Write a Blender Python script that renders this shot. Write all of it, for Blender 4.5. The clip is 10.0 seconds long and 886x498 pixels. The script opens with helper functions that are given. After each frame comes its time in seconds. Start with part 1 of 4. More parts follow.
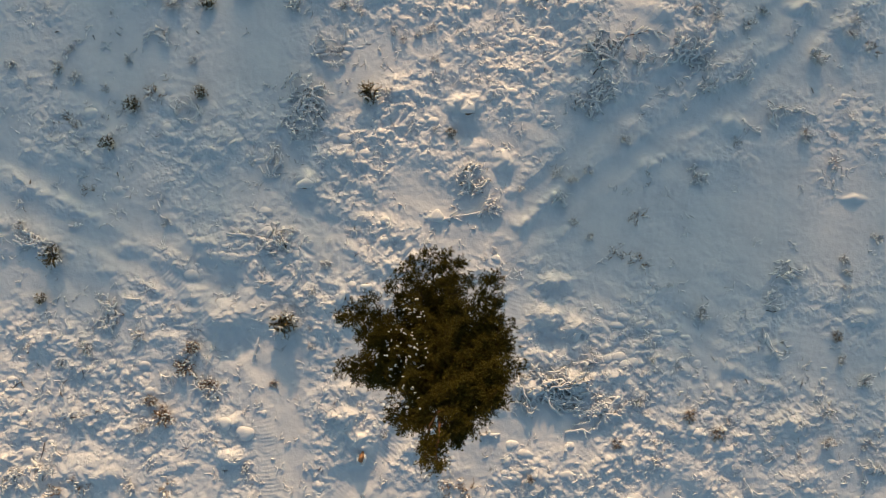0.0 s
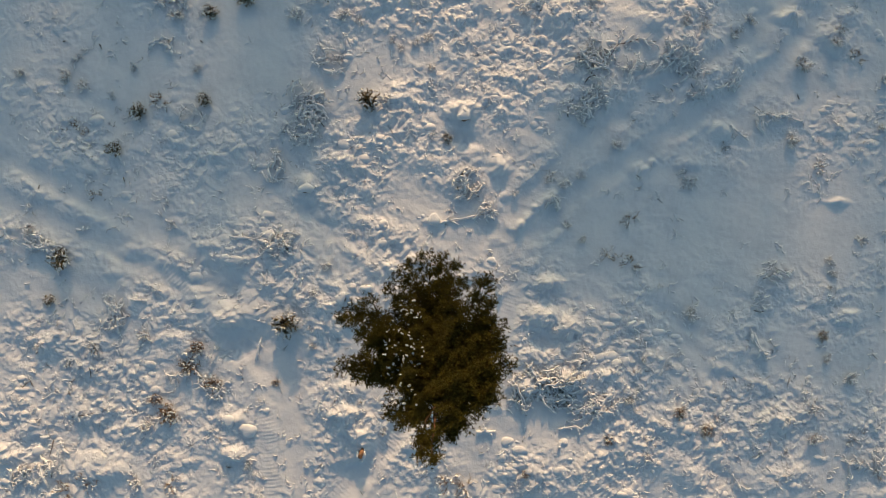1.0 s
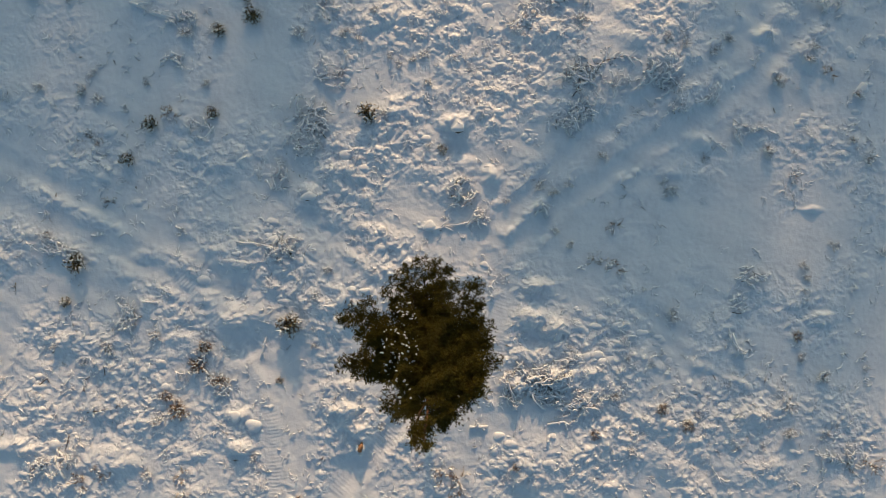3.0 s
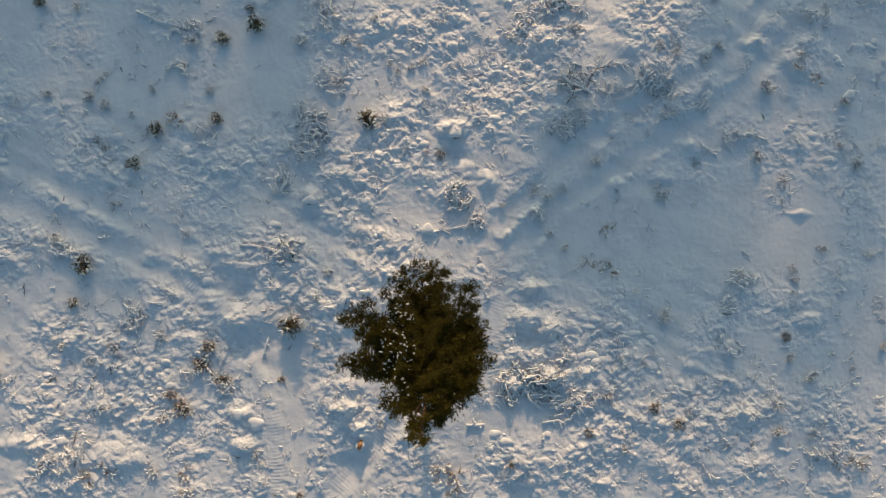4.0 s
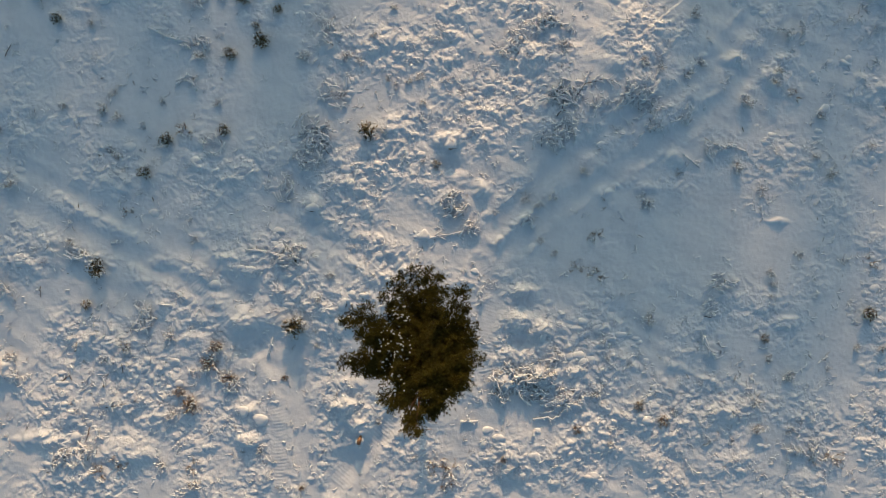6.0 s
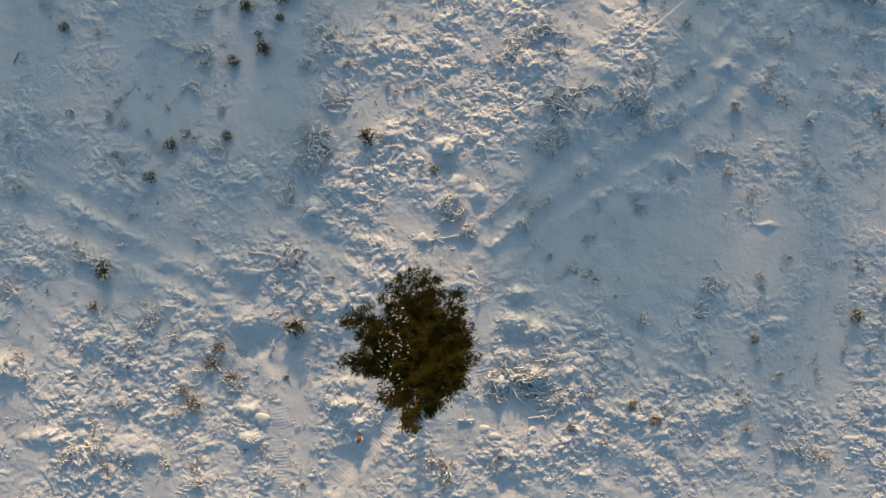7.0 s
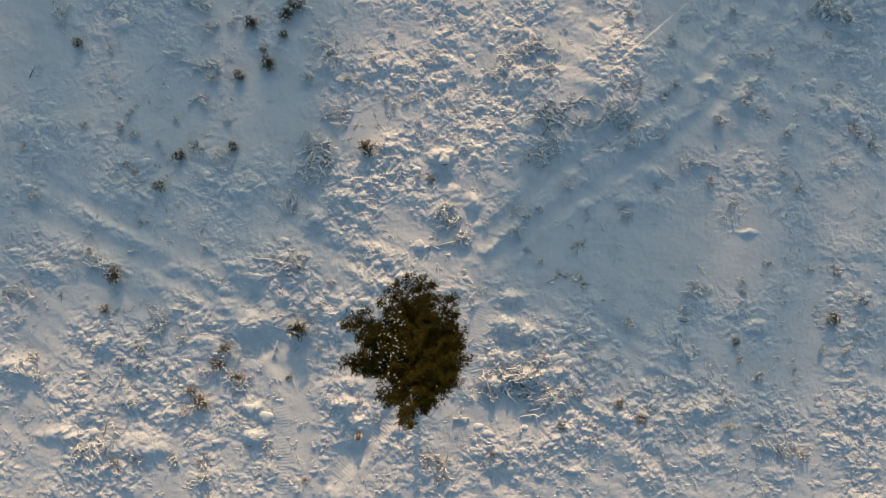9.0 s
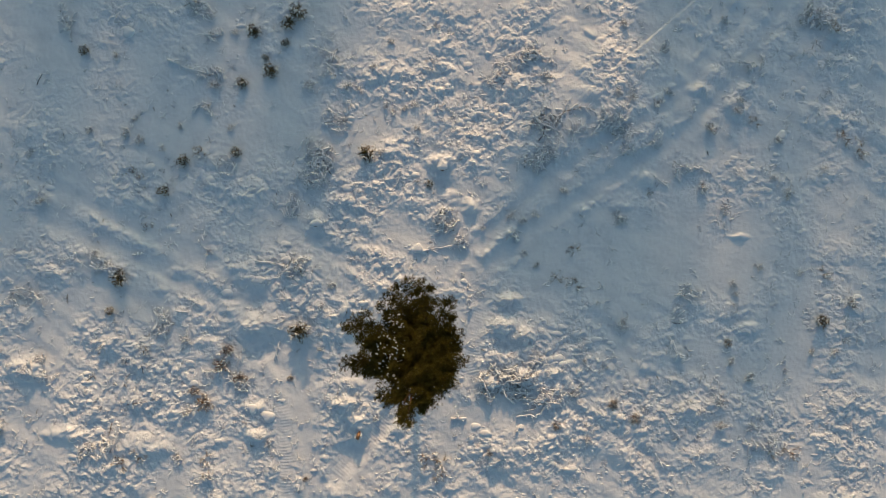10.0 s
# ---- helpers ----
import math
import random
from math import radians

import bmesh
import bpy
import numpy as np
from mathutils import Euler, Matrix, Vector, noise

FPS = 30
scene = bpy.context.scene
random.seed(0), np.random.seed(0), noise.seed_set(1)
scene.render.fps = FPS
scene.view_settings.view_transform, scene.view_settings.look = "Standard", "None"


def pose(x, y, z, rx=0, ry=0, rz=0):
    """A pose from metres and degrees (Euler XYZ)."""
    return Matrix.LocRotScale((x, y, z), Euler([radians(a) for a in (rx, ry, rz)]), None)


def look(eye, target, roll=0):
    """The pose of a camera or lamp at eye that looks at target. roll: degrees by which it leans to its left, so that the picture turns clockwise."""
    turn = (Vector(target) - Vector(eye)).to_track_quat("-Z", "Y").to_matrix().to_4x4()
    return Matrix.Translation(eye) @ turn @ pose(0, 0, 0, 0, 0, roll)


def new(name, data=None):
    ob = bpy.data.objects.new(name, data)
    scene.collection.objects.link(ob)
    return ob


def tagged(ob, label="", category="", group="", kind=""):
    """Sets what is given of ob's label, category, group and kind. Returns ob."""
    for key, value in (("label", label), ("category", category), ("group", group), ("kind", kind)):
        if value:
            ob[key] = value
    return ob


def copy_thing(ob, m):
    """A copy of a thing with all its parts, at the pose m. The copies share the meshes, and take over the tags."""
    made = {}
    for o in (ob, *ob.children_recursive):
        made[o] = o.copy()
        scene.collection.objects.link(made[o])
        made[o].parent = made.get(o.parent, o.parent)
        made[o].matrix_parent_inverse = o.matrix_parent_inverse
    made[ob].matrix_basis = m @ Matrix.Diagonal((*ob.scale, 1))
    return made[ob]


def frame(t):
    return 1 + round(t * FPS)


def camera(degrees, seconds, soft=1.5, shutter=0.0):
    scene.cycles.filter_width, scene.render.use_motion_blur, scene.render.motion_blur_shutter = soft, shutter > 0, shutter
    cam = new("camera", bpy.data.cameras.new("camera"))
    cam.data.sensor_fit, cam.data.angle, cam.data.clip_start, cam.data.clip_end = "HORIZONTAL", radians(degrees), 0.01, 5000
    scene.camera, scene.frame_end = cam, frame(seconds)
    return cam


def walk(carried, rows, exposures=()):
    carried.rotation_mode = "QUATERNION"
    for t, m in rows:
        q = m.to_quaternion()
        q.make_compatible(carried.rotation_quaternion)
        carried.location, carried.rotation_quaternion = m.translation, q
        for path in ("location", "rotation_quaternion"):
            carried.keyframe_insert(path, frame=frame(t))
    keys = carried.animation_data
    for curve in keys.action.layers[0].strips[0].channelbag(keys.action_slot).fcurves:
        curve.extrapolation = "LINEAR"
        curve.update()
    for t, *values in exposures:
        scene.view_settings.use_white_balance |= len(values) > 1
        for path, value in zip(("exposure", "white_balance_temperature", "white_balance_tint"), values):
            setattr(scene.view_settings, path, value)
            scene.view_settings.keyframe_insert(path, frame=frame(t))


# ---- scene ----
cam = camera(78.0, 10.0, soft=0.7)
PATH = [
    (0, -0.160, 0.163, 19.385, -0.387, -0.428, -0.052),
    (0.5, -0.111, 0.209, 19.676, -0.386, -0.445, -0.111),
    (1, -0.064, 0.249, 19.963, -0.369, -0.458, -0.144),
    (1.5, -0.020, 0.287, 20.248, -0.341, -0.468, -0.155),
    (2, 0.022, 0.321, 20.532, -0.303, -0.477, -0.149),
    (2.5, 0.062, 0.354, 20.815, -0.259, -0.485, -0.131),
    (4, 0.178, 0.448, 21.661, -0.107, -0.510, -0.037),
    (4.5, 0.215, 0.480, 21.943, -0.055, -0.521, -0.002),
    (5, 0.252, 0.513, 22.226, -0.004, -0.533, 0.032),
    (5.5, 0.288, 0.549, 22.509, 0.045, -0.548, 0.063),
    (7, 0.394, 0.668, 23.361, 0.180, -0.606, 0.133),
    (7.5, 0.428, 0.713, 23.644, 0.221, -0.630, 0.150),
    (8, 0.460, 0.761, 23.927, 0.261, -0.655, 0.165),
    (8.5, 0.491, 0.812, 24.209, 0.301, -0.683, 0.180),
    (9, 0.520, 0.866, 24.488, 0.344, -0.711, 0.197),
    (9.5, 0.547, 0.922, 24.766, 0.389, -0.741, 0.218),
    (10, 0.570, 0.982, 25.039, 0.441, -0.770, 0.247),
]
walk(cam, [(t, pose(x, y, z, rx, ry, rz)) for t, x, y, z, rx, ry, rz in PATH],
     exposures=[(0.0, 0.02, 6480, -3.5), (4.0, -0.02, 6020, -4.0), (10.0, -0.03, 6220, -4.5)])

# ---- sky and sun ----
SUN_HEIGHT, SUN_TURN = 14.0, 2.0   # degrees over the horizon, degrees east of north
world = bpy.data.worlds.new("winter_sky")
scene.world = world
world.use_nodes = True
wn = world.node_tree.nodes
sky = wn.new("ShaderNodeTexSky")
sky.sky_type = "NISHITA"
sky.sun_disc = False
sky.sun_elevation = radians(SUN_HEIGHT)
sky.sun_rotation = radians(SUN_TURN)
sky.air_density, sky.dust_density, sky.ozone_density = 1.0, 2.4, 1.2
wn["Background"].inputs["Strength"].default_value = 0.123
world.node_tree.links.new(sky.outputs[0], wn["Background"].inputs["Color"])

sun = new("sun", bpy.data.lights.new("sun", "SUN"))
sun.data.energy, sun.data.angle, sun.data.color = 3.02, radians(2.0), (1.0, 0.575, 0.325)
se, sa = radians(SUN_HEIGHT), radians(SUN_TURN)
TO_SUN = Vector((math.sin(sa) * math.cos(se), math.cos(sa) * math.cos(se), math.sin(se)))
sun.matrix_world = look((0, 0, 30), Vector((0, 0, 30)) - TO_SUN)


# ---- materials ----
def material(name, base, rough=0.7, spec=0.3):
    m = bpy.data.materials.new(name)
    m.use_nodes = True
    p = m.node_tree.nodes["Principled BSDF"]
    p.inputs["Base Color"].default_value = (*base, 1)
    p.inputs["Roughness"].default_value = rough
    p.inputs["Specular IOR Level"].default_value = spec
    return m


def vary(m, colours, scale, detail=6, rough=0.6, per_object=0.0, island=0.0):
    """Breaks the base colour up with noise between two or three colours, and from piece to piece."""
    nt = m.node_tree
    coord = nt.nodes.new("ShaderNodeTexCoord")
    tex = nt.nodes.new("ShaderNodeTexNoise")
    tex.inputs["Scale"].default_value, tex.inputs["Detail"].default_value = scale, detail
    tex.inputs["Roughness"].default_value = rough
    nt.links.new(coord.outputs["Object"], tex.inputs["Vector"])
    ramp = nt.nodes.new("ShaderNodeValToRGB")
    ramp.color_ramp.elements[0].position, ramp.color_ramp.elements[1].position = 0.3, 0.7
    ramp.color_ramp.elements[0].color, ramp.color_ramp.elements[1].color = (*colours[0], 1), (*colours[-1], 1)
    if len(colours) == 3:
        ramp.color_ramp.elements.new(0.5).color = (*colours[1], 1)
    value = tex.outputs["Fac"]
    if per_object or island:
        src = nt.nodes.new("ShaderNodeObjectInfo") if per_object else nt.nodes.new("ShaderNodeNewGeometry")
        amount = per_object or island
        mix = nt.nodes.new("ShaderNodeMath")
        mix.operation = "MULTIPLY_ADD"
        mix.inputs[1].default_value = amount
        nt.links.new(src.outputs["Random" if per_object else "Random Per Island"], mix.inputs[0])
        sub = nt.nodes.new("ShaderNodeMath")
        sub.operation = "SUBTRACT"
        sub.inputs[1].default_value = amount / 2
        nt.links.new(value, sub.inputs[0])
        nt.links.new(sub.outputs[0], mix.inputs[2])
        value = mix.outputs[0]
    nt.links.new(value, ramp.inputs["Fac"])
    nt.links.new(ramp.outputs["Color"], nt.nodes["Principled BSDF"].inputs["Base Color"])
    return m


def relief(m, layers):
    """Chains bump layers of (noise scale, metres)."""
    nt = m.node_tree
    coord = nt.nodes.new("ShaderNodeTexCoord")
    last = None
    for scale, depth in layers:
        tex = nt.nodes.new("ShaderNodeTexNoise")
        tex.inputs["Scale"].default_value, tex.inputs["Detail"].default_value = scale, 5
        nt.links.new(coord.outputs["Object"], tex.inputs["Vector"])
        b = nt.nodes.new("ShaderNodeBump")
        b.inputs["Distance"].default_value, b.inputs["Strength"].default_value = depth, 1.0
        nt.links.new(tex.outputs["Fac"], b.inputs["Height"])
        if last:
            nt.links.new(last.outputs[0], b.inputs["Normal"])
        last = b
    nt.links.new(last.outputs[0], nt.nodes["Principled BSDF"].inputs["Normal"])
    return m


def snow_crust(m):
    """Fine relief of the snow: small round lumps in patches, and grain."""
    nt = m.node_tree
    coord = nt.nodes.new("ShaderNodeTexCoord")
    warp = nt.nodes.new("ShaderNodeTexNoise")
    warp.inputs["Scale"].default_value = 4.0
    nt.links.new(coord.outputs["Object"], warp.inputs["Vector"])
    push = nt.nodes.new("ShaderNodeVectorMath")
    push.operation = "MULTIPLY_ADD"
    push.inputs[1].default_value = (0.22, 0.22, 0.0)
    nt.links.new(warp.outputs["Color"], push.inputs[0])
    nt.links.new(coord.outputs["Object"], push.inputs[2])
    last = None
    for scale, depth in ((3.3, 0.05), (7.0, 0.03)):
        cell = nt.nodes.new("ShaderNodeTexVoronoi")
        cell.feature = "SMOOTH_F1"
        cell.inputs["Scale"].default_value = scale
        cell.inputs["Smoothness"].default_value = 0.55
        nt.links.new(push.outputs[0], cell.inputs["Vector"])
        high = nt.nodes.new("ShaderNodeMapRange")
        high.inputs["From Min"].default_value, high.inputs["From Max"].default_value = 0.5, 0.1
        nt.links.new(cell.outputs["Distance"], high.inputs["Value"])
        some = nt.nodes.new("ShaderNodeAttribute")
        some.attribute_name = "lumpiness"
        both = nt.nodes.new("ShaderNodeMath")
        both.operation = "MULTIPLY"
        nt.links.new(high.outputs[0], both.inputs[0])
        nt.links.new(some.outputs["Fac"], both.inputs[1])
        b = nt.nodes.new("ShaderNodeBump")
        b.inputs["Distance"].default_value, b.inputs["Strength"].default_value = depth, 0.8
        nt.links.new(both.outputs[0], b.inputs["Height"])
        if last:
            nt.links.new(last.outputs[0], b.inputs["Normal"])
        last = b
    grain = nt.nodes.new("ShaderNodeTexNoise")
    grain.inputs["Scale"].default_value, grain.inputs["Detail"].default_value = 15.0, 4
    nt.links.new(coord.outputs["Object"], grain.inputs["Vector"])
    b = nt.nodes.new("ShaderNodeBump")
    b.inputs["Distance"].default_value, b.inputs["Strength"].default_value = 0.008, 1.0
    nt.links.new(grain.outputs["Fac"], b.inputs["Height"])
    nt.links.new(last.outputs[0], b.inputs["Normal"])
    nt.links.new(b.outputs[0], nt.nodes["Principled BSDF"].inputs["Normal"])
    return m


SNOW = snow_crust(vary(material("snow_ground", (0.85, 0.86, 0.88), 0.55, 0.25),
                       [(0.74, 0.76, 0.79), (0.83, 0.845, 0.87), (0.87, 0.875, 0.885)], 0.9))
SNOW_LOOSE = relief(material("snow_loose", (0.86, 0.87, 0.885), 0.6, 0.2), [(30.0, 0.012)])
BARK = relief(vary(material("pine_bark", (0.16, 0.1, 0.06), 0.9), [(0.07, 0.05, 0.035), (0.2, 0.11, 0.06)], 14), [(40.0, 0.01)])
BARK_RED = relief(vary(material("pine_bark_upper", (0.3, 0.14, 0.07), 0.85), [(0.1, 0.05, 0.03), (0.24, 0.115, 0.055)], 18), [(50.0, 0.006)])
LIMB_BARK = vary(material("pine_limb_bark", (0.07, 0.045, 0.03), 0.85), [(0.04, 0.028, 0.018), (0.1, 0.06, 0.035)], 18)
TWIG = vary(material("dead_twig", (0.1, 0.07, 0.05), 0.85), [(0.05, 0.035, 0.025), (0.15, 0.1, 0.065)], 20, per_object=0.4)
NEEDLE = vary(material("pine_needles", (0.05, 0.055, 0.02), 0.6, 0.1), [(0.045, 0.039, 0.005), (0.078, 0.064, 0.008), (0.125, 0.098, 0.016)], 3.0, island=0.35)
SAPLING = vary(material("sapling_needles", (0.08, 0.08, 0.03), 0.6, 0.2), [(0.06, 0.06, 0.02), (0.17, 0.135, 0.05), (0.34, 0.24, 0.1)], 9, island=0.5)
HEATHER = vary(material("withered_heather", (0.16, 0.1, 0.06), 0.85), [(0.13, 0.075, 0.035), (0.29, 0.175, 0.085), (0.45, 0.3, 0.16)], 9, island=0.6)
STRAW = vary(material("withered_grass", (0.3, 0.21, 0.12), 0.8), [(0.2, 0.13, 0.08), (0.38, 0.27, 0.16)], 6, island=0.6)
WOOD_CUT = vary(material("broken_wood", (0.45, 0.24, 0.12), 0.8), [(0.28, 0.13, 0.06), (0.52, 0.3, 0.16)], 16)


# ---- the snow field ----
def lattice(x, y, seed):
    """Smooth gradient noise, about -0.7 to 0.7."""
    rs = np.random.RandomState(seed)
    perm = rs.permutation(512)
    ang = rs.rand(512) * 2 * np.pi
    gx, gy = np.cos(ang), np.sin(ang)
    xi, yi = np.floor(x).astype(np.int64), np.floor(y).astype(np.int64)
    xf, yf = x - xi, y - yi
    u, v = xf ** 3 * (xf * (xf * 6 - 15) + 10), yf ** 3 * (yf * (yf * 6 - 15) + 10)

    def corner(i, j):
        k = perm[(perm[(xi + i) & 511] + yi + j) & 511]
        return gx[k] * (xf - i) + gy[k] * (yf - j)
    a, b = corner(0, 0), corner(1, 0)
    c, d = corner(0, 1), corner(1, 1)
    return (a + u * (b - a)) * (1 - v) + (c + u * (d - c)) * v


def pillows(x, y, seed, share=1.0):
    """Round lumps, one to a cell at most: 0 between them, 1 on top. share: how many of the cells hold one."""
    rs = np.random.RandomState(seed)
    n = 256
    ox, oy = rs.rand(n, n), rs.rand(n, n)
    hh = (0.35 + 0.65 * rs.rand(n, n)) * (rs.rand(n, n) < share)
    wide = 1 / (0.22 + 0.4 * rs.rand(n, n))
    xi, yi = np.floor(x).astype(np.int64), np.floor(y).astype(np.int64)
    best = np.zeros_like(x)
    for i in (-1, 0, 1):
        for j in (-1, 0, 1):
            k = ((xi + i) % n) * n + (yi + j) % n
            d2 = (x - xi - i - ox.ravel()[k]) ** 2 + (y - yi - j - oy.ravel()[k]) ** 2
            q = np.clip(1 - d2 * wide.ravel()[k], 0, 1)
            best = np.maximum(best, hh.ravel()[k] * (0.45 * q + 0.55 * q * q * (3 - 2 * q)))
    return best


def along(x, y, line):
    """Distance from a polyline, and the run along it."""
    best, run, start = np.full(x.shape, 1e9), np.zeros(x.shape), 0.0
    for (ax, ay), (bx, by) in zip(line, line[1:]):
        dx, dy = bx - ax, by - ay
        length = math.hypot(dx, dy)
        t = np.clip(((x - ax) * dx + (y - ay) * dy) / length ** 2, 0, 1)
        d = np.hypot(x - ax - t * dx, y - ay - t * dy)
        run = np.where(d < best, start + t * length, run)
        best = np.minimum(best, d)
        start += length
    return best, run


def bump(x, y, cx, cy, rx, ry=None, power=2):
    return np.exp(-(((x - cx) / rx) ** 2 + ((y - cy) / (ry or rx)) ** 2) ** (power / 2))


# wheel ruts: points, half width, depth, berm, tread depth
RUTS = [
    ([(2.62, 1.45), (4.69, 3.52), (6.75, 5.07), (8.82, 6.49), (11.15, 7.79), (12.83, 9.6), (14.26, 11.54), (15.29, 13.09)], 0.32, 0.05, 0.07, 0),
    ([(3.39, 0.67), (4.94, 2.09), (6.5, 3), (9.08, 4.73), (11.67, 6.36), (13.22, 7.79), (14.64, 9.47), (15.81, 11.28), (16.84, 13.09)], 0.32, 0.05, 0.07, 0),
    ([(-17.32, 4.16), (-15.72, 3.36), (-13.71, 2.36), (-11.71, 1.56), (-9.71, 0.45), (-8.11, -0.55)], 0.34, 0.045, 0.02, 0),
    ([(-17.32, 2.66), (-15.72, 1.86), (-13.71, 1.01), (-11.71, 0.15), (-9.71, -0.95), (-8.91, -1.55)], 0.38, 0.045, 0.02, 0),
    ([(-10.06, -0.36), (-8.77, -1.53), (-7.73, -2.95), (-6.83, -4.5), (-6.36, -6.05), (-6.18, -8.12), (-6.18, -10.45)], 0.25, -0.08, 0.0, 0.014),
    ([(-5.27, -3.47), (-5.53, -5.02), (-5.27, -7.09), (-4.76, -10.45)], 0.42, 0.1, 0.03, 0),
    ([(-0.99, -5.86), (-1.9, -6.96), (-2.9, -7.96), (-3.9, -9.16)], 0.42, 0.11, 0.06, 0.01),
    ([(2.11, -0.15), (2.81, -1.35), (2.41, -2.55), (2.11, -3.95), (2.41, -5.15)], 0.36, 0.02, 0.05, 0.012),
]
# long low ridges of old soil preparation: points, width, height
RIDGES = [
    ([(7.92, -3.85), (8.92, -4.45), (10.12, -5.15)], 0.25, 0.14),
    ([(10.02, -4.15), (10.92, -4.51), (11.82, -4.95)], 0.2, 0.12),
    ([(11.42, -5.86), (12.53, -6.36)], 0.25, 0.12),
    ([(-15.32, 2.76), (-13.71, 1.86), (-12.11, 1.01)], 0.22, 0.08),
    ([(-13.61, 3.36), (-12.41, 2.82)], 0.2, 0.1),
    ([(7.72, 8.37), (8.52, 7.86), (9.42, 7.16)], 0.25, 0.12),
    ([(5.52, -2.35), (6.32, -3.15), (7.92, -3.95)], 0.3, 0.1),
    ([(19.43, 11.15), (20.98, 9.73), (21.76, 8.69)], 0.25, 0.12),
    ([(6.5, 11.54), (8.05, 10.89), (9.6, 9.73)], 0.25, 0.12),
    ([(11.93, 11.8), (12.96, 11.15), (14.26, 10.5)], 0.25, 0.1),
    ([(16.84, 8.43), (18.91, 7.4), (20.47, 5.33)], 0.25, 0.1),
    ([(7.01, 3), (8.31, 3.39), (9.34, 3.13)], 0.2, 0.12),
    ([(-15.72, 0.95), (-14.31, 0.45), (-12.51, -0.25), (-11.11, -1.15)], 0.3, 0.09),
]
# mounds: x, y, radius east, radius north, height
MOUNDS = [
    (0.75, 5.14, 0.55, 0.3, 0.3),
    (-4.8, 2.56, 0.4, 0.25, 0.2),
    (-7.7, -2.39, 0.5, 0.28, 0.2),
    (-3.5, -5.86, 0.5, 0.3, 0.2),
    (-2.9, -6.76, 0.4, 0.4, 0.15),
    (-7.6, -6, 0.4, 0.25, 0.2),
    (-7.5, -7.26, 0.45, 0.28, 0.22),
    (3.91, -1.15, 0.5, 0.28, 0.26),
    (3.71, -2.25, 0.5, 0.3, 0.28),
    (4.61, -2.75, 0.4, 0.35, 0.27),
    (2.17, 3.16, 0.35, 0.35, 0.22),
    (4.71, -4.65, 0.7, 0.4, 0.26),
    (3.11, -4.95, 0.6, 0.35, 0.2),
    (14.93, -2.45, 0.5, 0.25, 0.18),
    (14.57, 1.8, 0.4, 0.12, 0.14),
    (12.57, 8.47, 0.45, 0.2, 0.18),
    (10.26, 4.36, 0.35, 0.35, 0.2),
    (-3.3, -4.95, 0.6, 0.3, 0.14),
    (-12.31, -7.76, 1.1, 0.5, 0.2),
    (-17.95, -4.37, 0.9, 0.5, 0.25),
    (-16.01, -7.22, 1, 0.35, 0.2),
    (-8.4, -0.1, 1.6, 0.7, 0.15),
    (-7.6, -2.2, 1.2, 0.5, 0.15),
    (-3.6, -0.9, 4.0, 2.0, 0.12),
    (-7.5, -3.45, 0.75, 0.55, -0.2),
    (-7.6, -1.35, 0.4, 0.5, -0.16),
    (-5.1, -4.95, 0.45, 1.2, -0.09),
    (3.71, -3.29, 0.5, 0.3, -0.16),
    (-4.9, 1.56, 0.5, 0.32, -0.1),
    (0.81, 4.06, 0.6, 0.35, -0.12),
    (-3.3, -8.16, 0.8, 0.45, -0.1),
    (-8.71, -1.55, 0.5, 0.3, 0.15),
    (11.72, -3.65, 0.35, 0.3, 0.15),
    (-11.11, 0.05, 0.5, 0.25, 0.1),
]
# hollows and smooth stretches: x, y, radius east, radius north, how smooth
SMOOTH = [
    (9.92, 0.85, 5, 2.6, 0.75),
    (-9.71, 7.66, 4, 2.2, 0.6),
    (-12.71, 0.25, 2, 0.8, 0.6),
    (5.6, 0.2, 2.1, 1.4, 0.85),
    (-7.5, -3.35, 0.9, 0.7, 0.85),
    (-5.1, -4.95, 0.7, 1.6, 0.7),
    (-3.1, -8.36, 1.2, 0.6, 0.7),
    (2.11, 0.85, 1.2, 1, 0.7),
    (6.6, 2.2, 2.6, 1.5, 0.85),
    (13.33, 0.05, 2.5, 1.2, 0.6),
    (3.71, -3.15, 0.5, 0.3, 0.7),
    (16.84, 2.22, 4, 2, 0.5),
    (-16.79, 9.98, 4, 3, 0.6),
    (-2.56, 11.28, 2, 1.5, 0.5),
    (0.71, 4.16, 0.7, 0.4, 0.8),
    (-4.9, 1.56, 0.6, 0.4, 0.7),
    (-6.9, 6.66, 2, 1.6, 0.7),
]
# where the snow lies in many small lumps: x, y, radius east, radius north
LUMPY = [
    (-2.1, 3.26, 2, 2),
    (2.31, 6.86, 3.5, 2.5),
    (-6.7, -0.75, 2, 2),
    (-12.71, -5.15, 4, 3),
    (6.32, -3.95, 4, 2.2),
    (3.31, -8.16, 3, 1.5),
    (10.32, -6.16, 4, 2),
    (-2.9, 0.85, 1.5, 1),
]
# the crest of the swell across the clearing
SWELL = [(8.6, 8.6), (6.2, 6.9), (2.4, 4.1), (-2.4, 1.6), (-7.2, -0.8)]
# lines of small animal tracks
TRACKS = [
    [(2.41, 7.86), (1.31, 6.46), (0.31, 4.86), (-0.19, 3.26)],
    [(-1.9, 2.86), (-2.4, 1.86), (-2.6, 0.65), (-3.06, -0.15), (-3.3, -1.55), (-3.7, -3.15), (-4, -4.35), (-4.4, -5.96), (-4.5, -7.56), (-4.34, -8.96)],
]


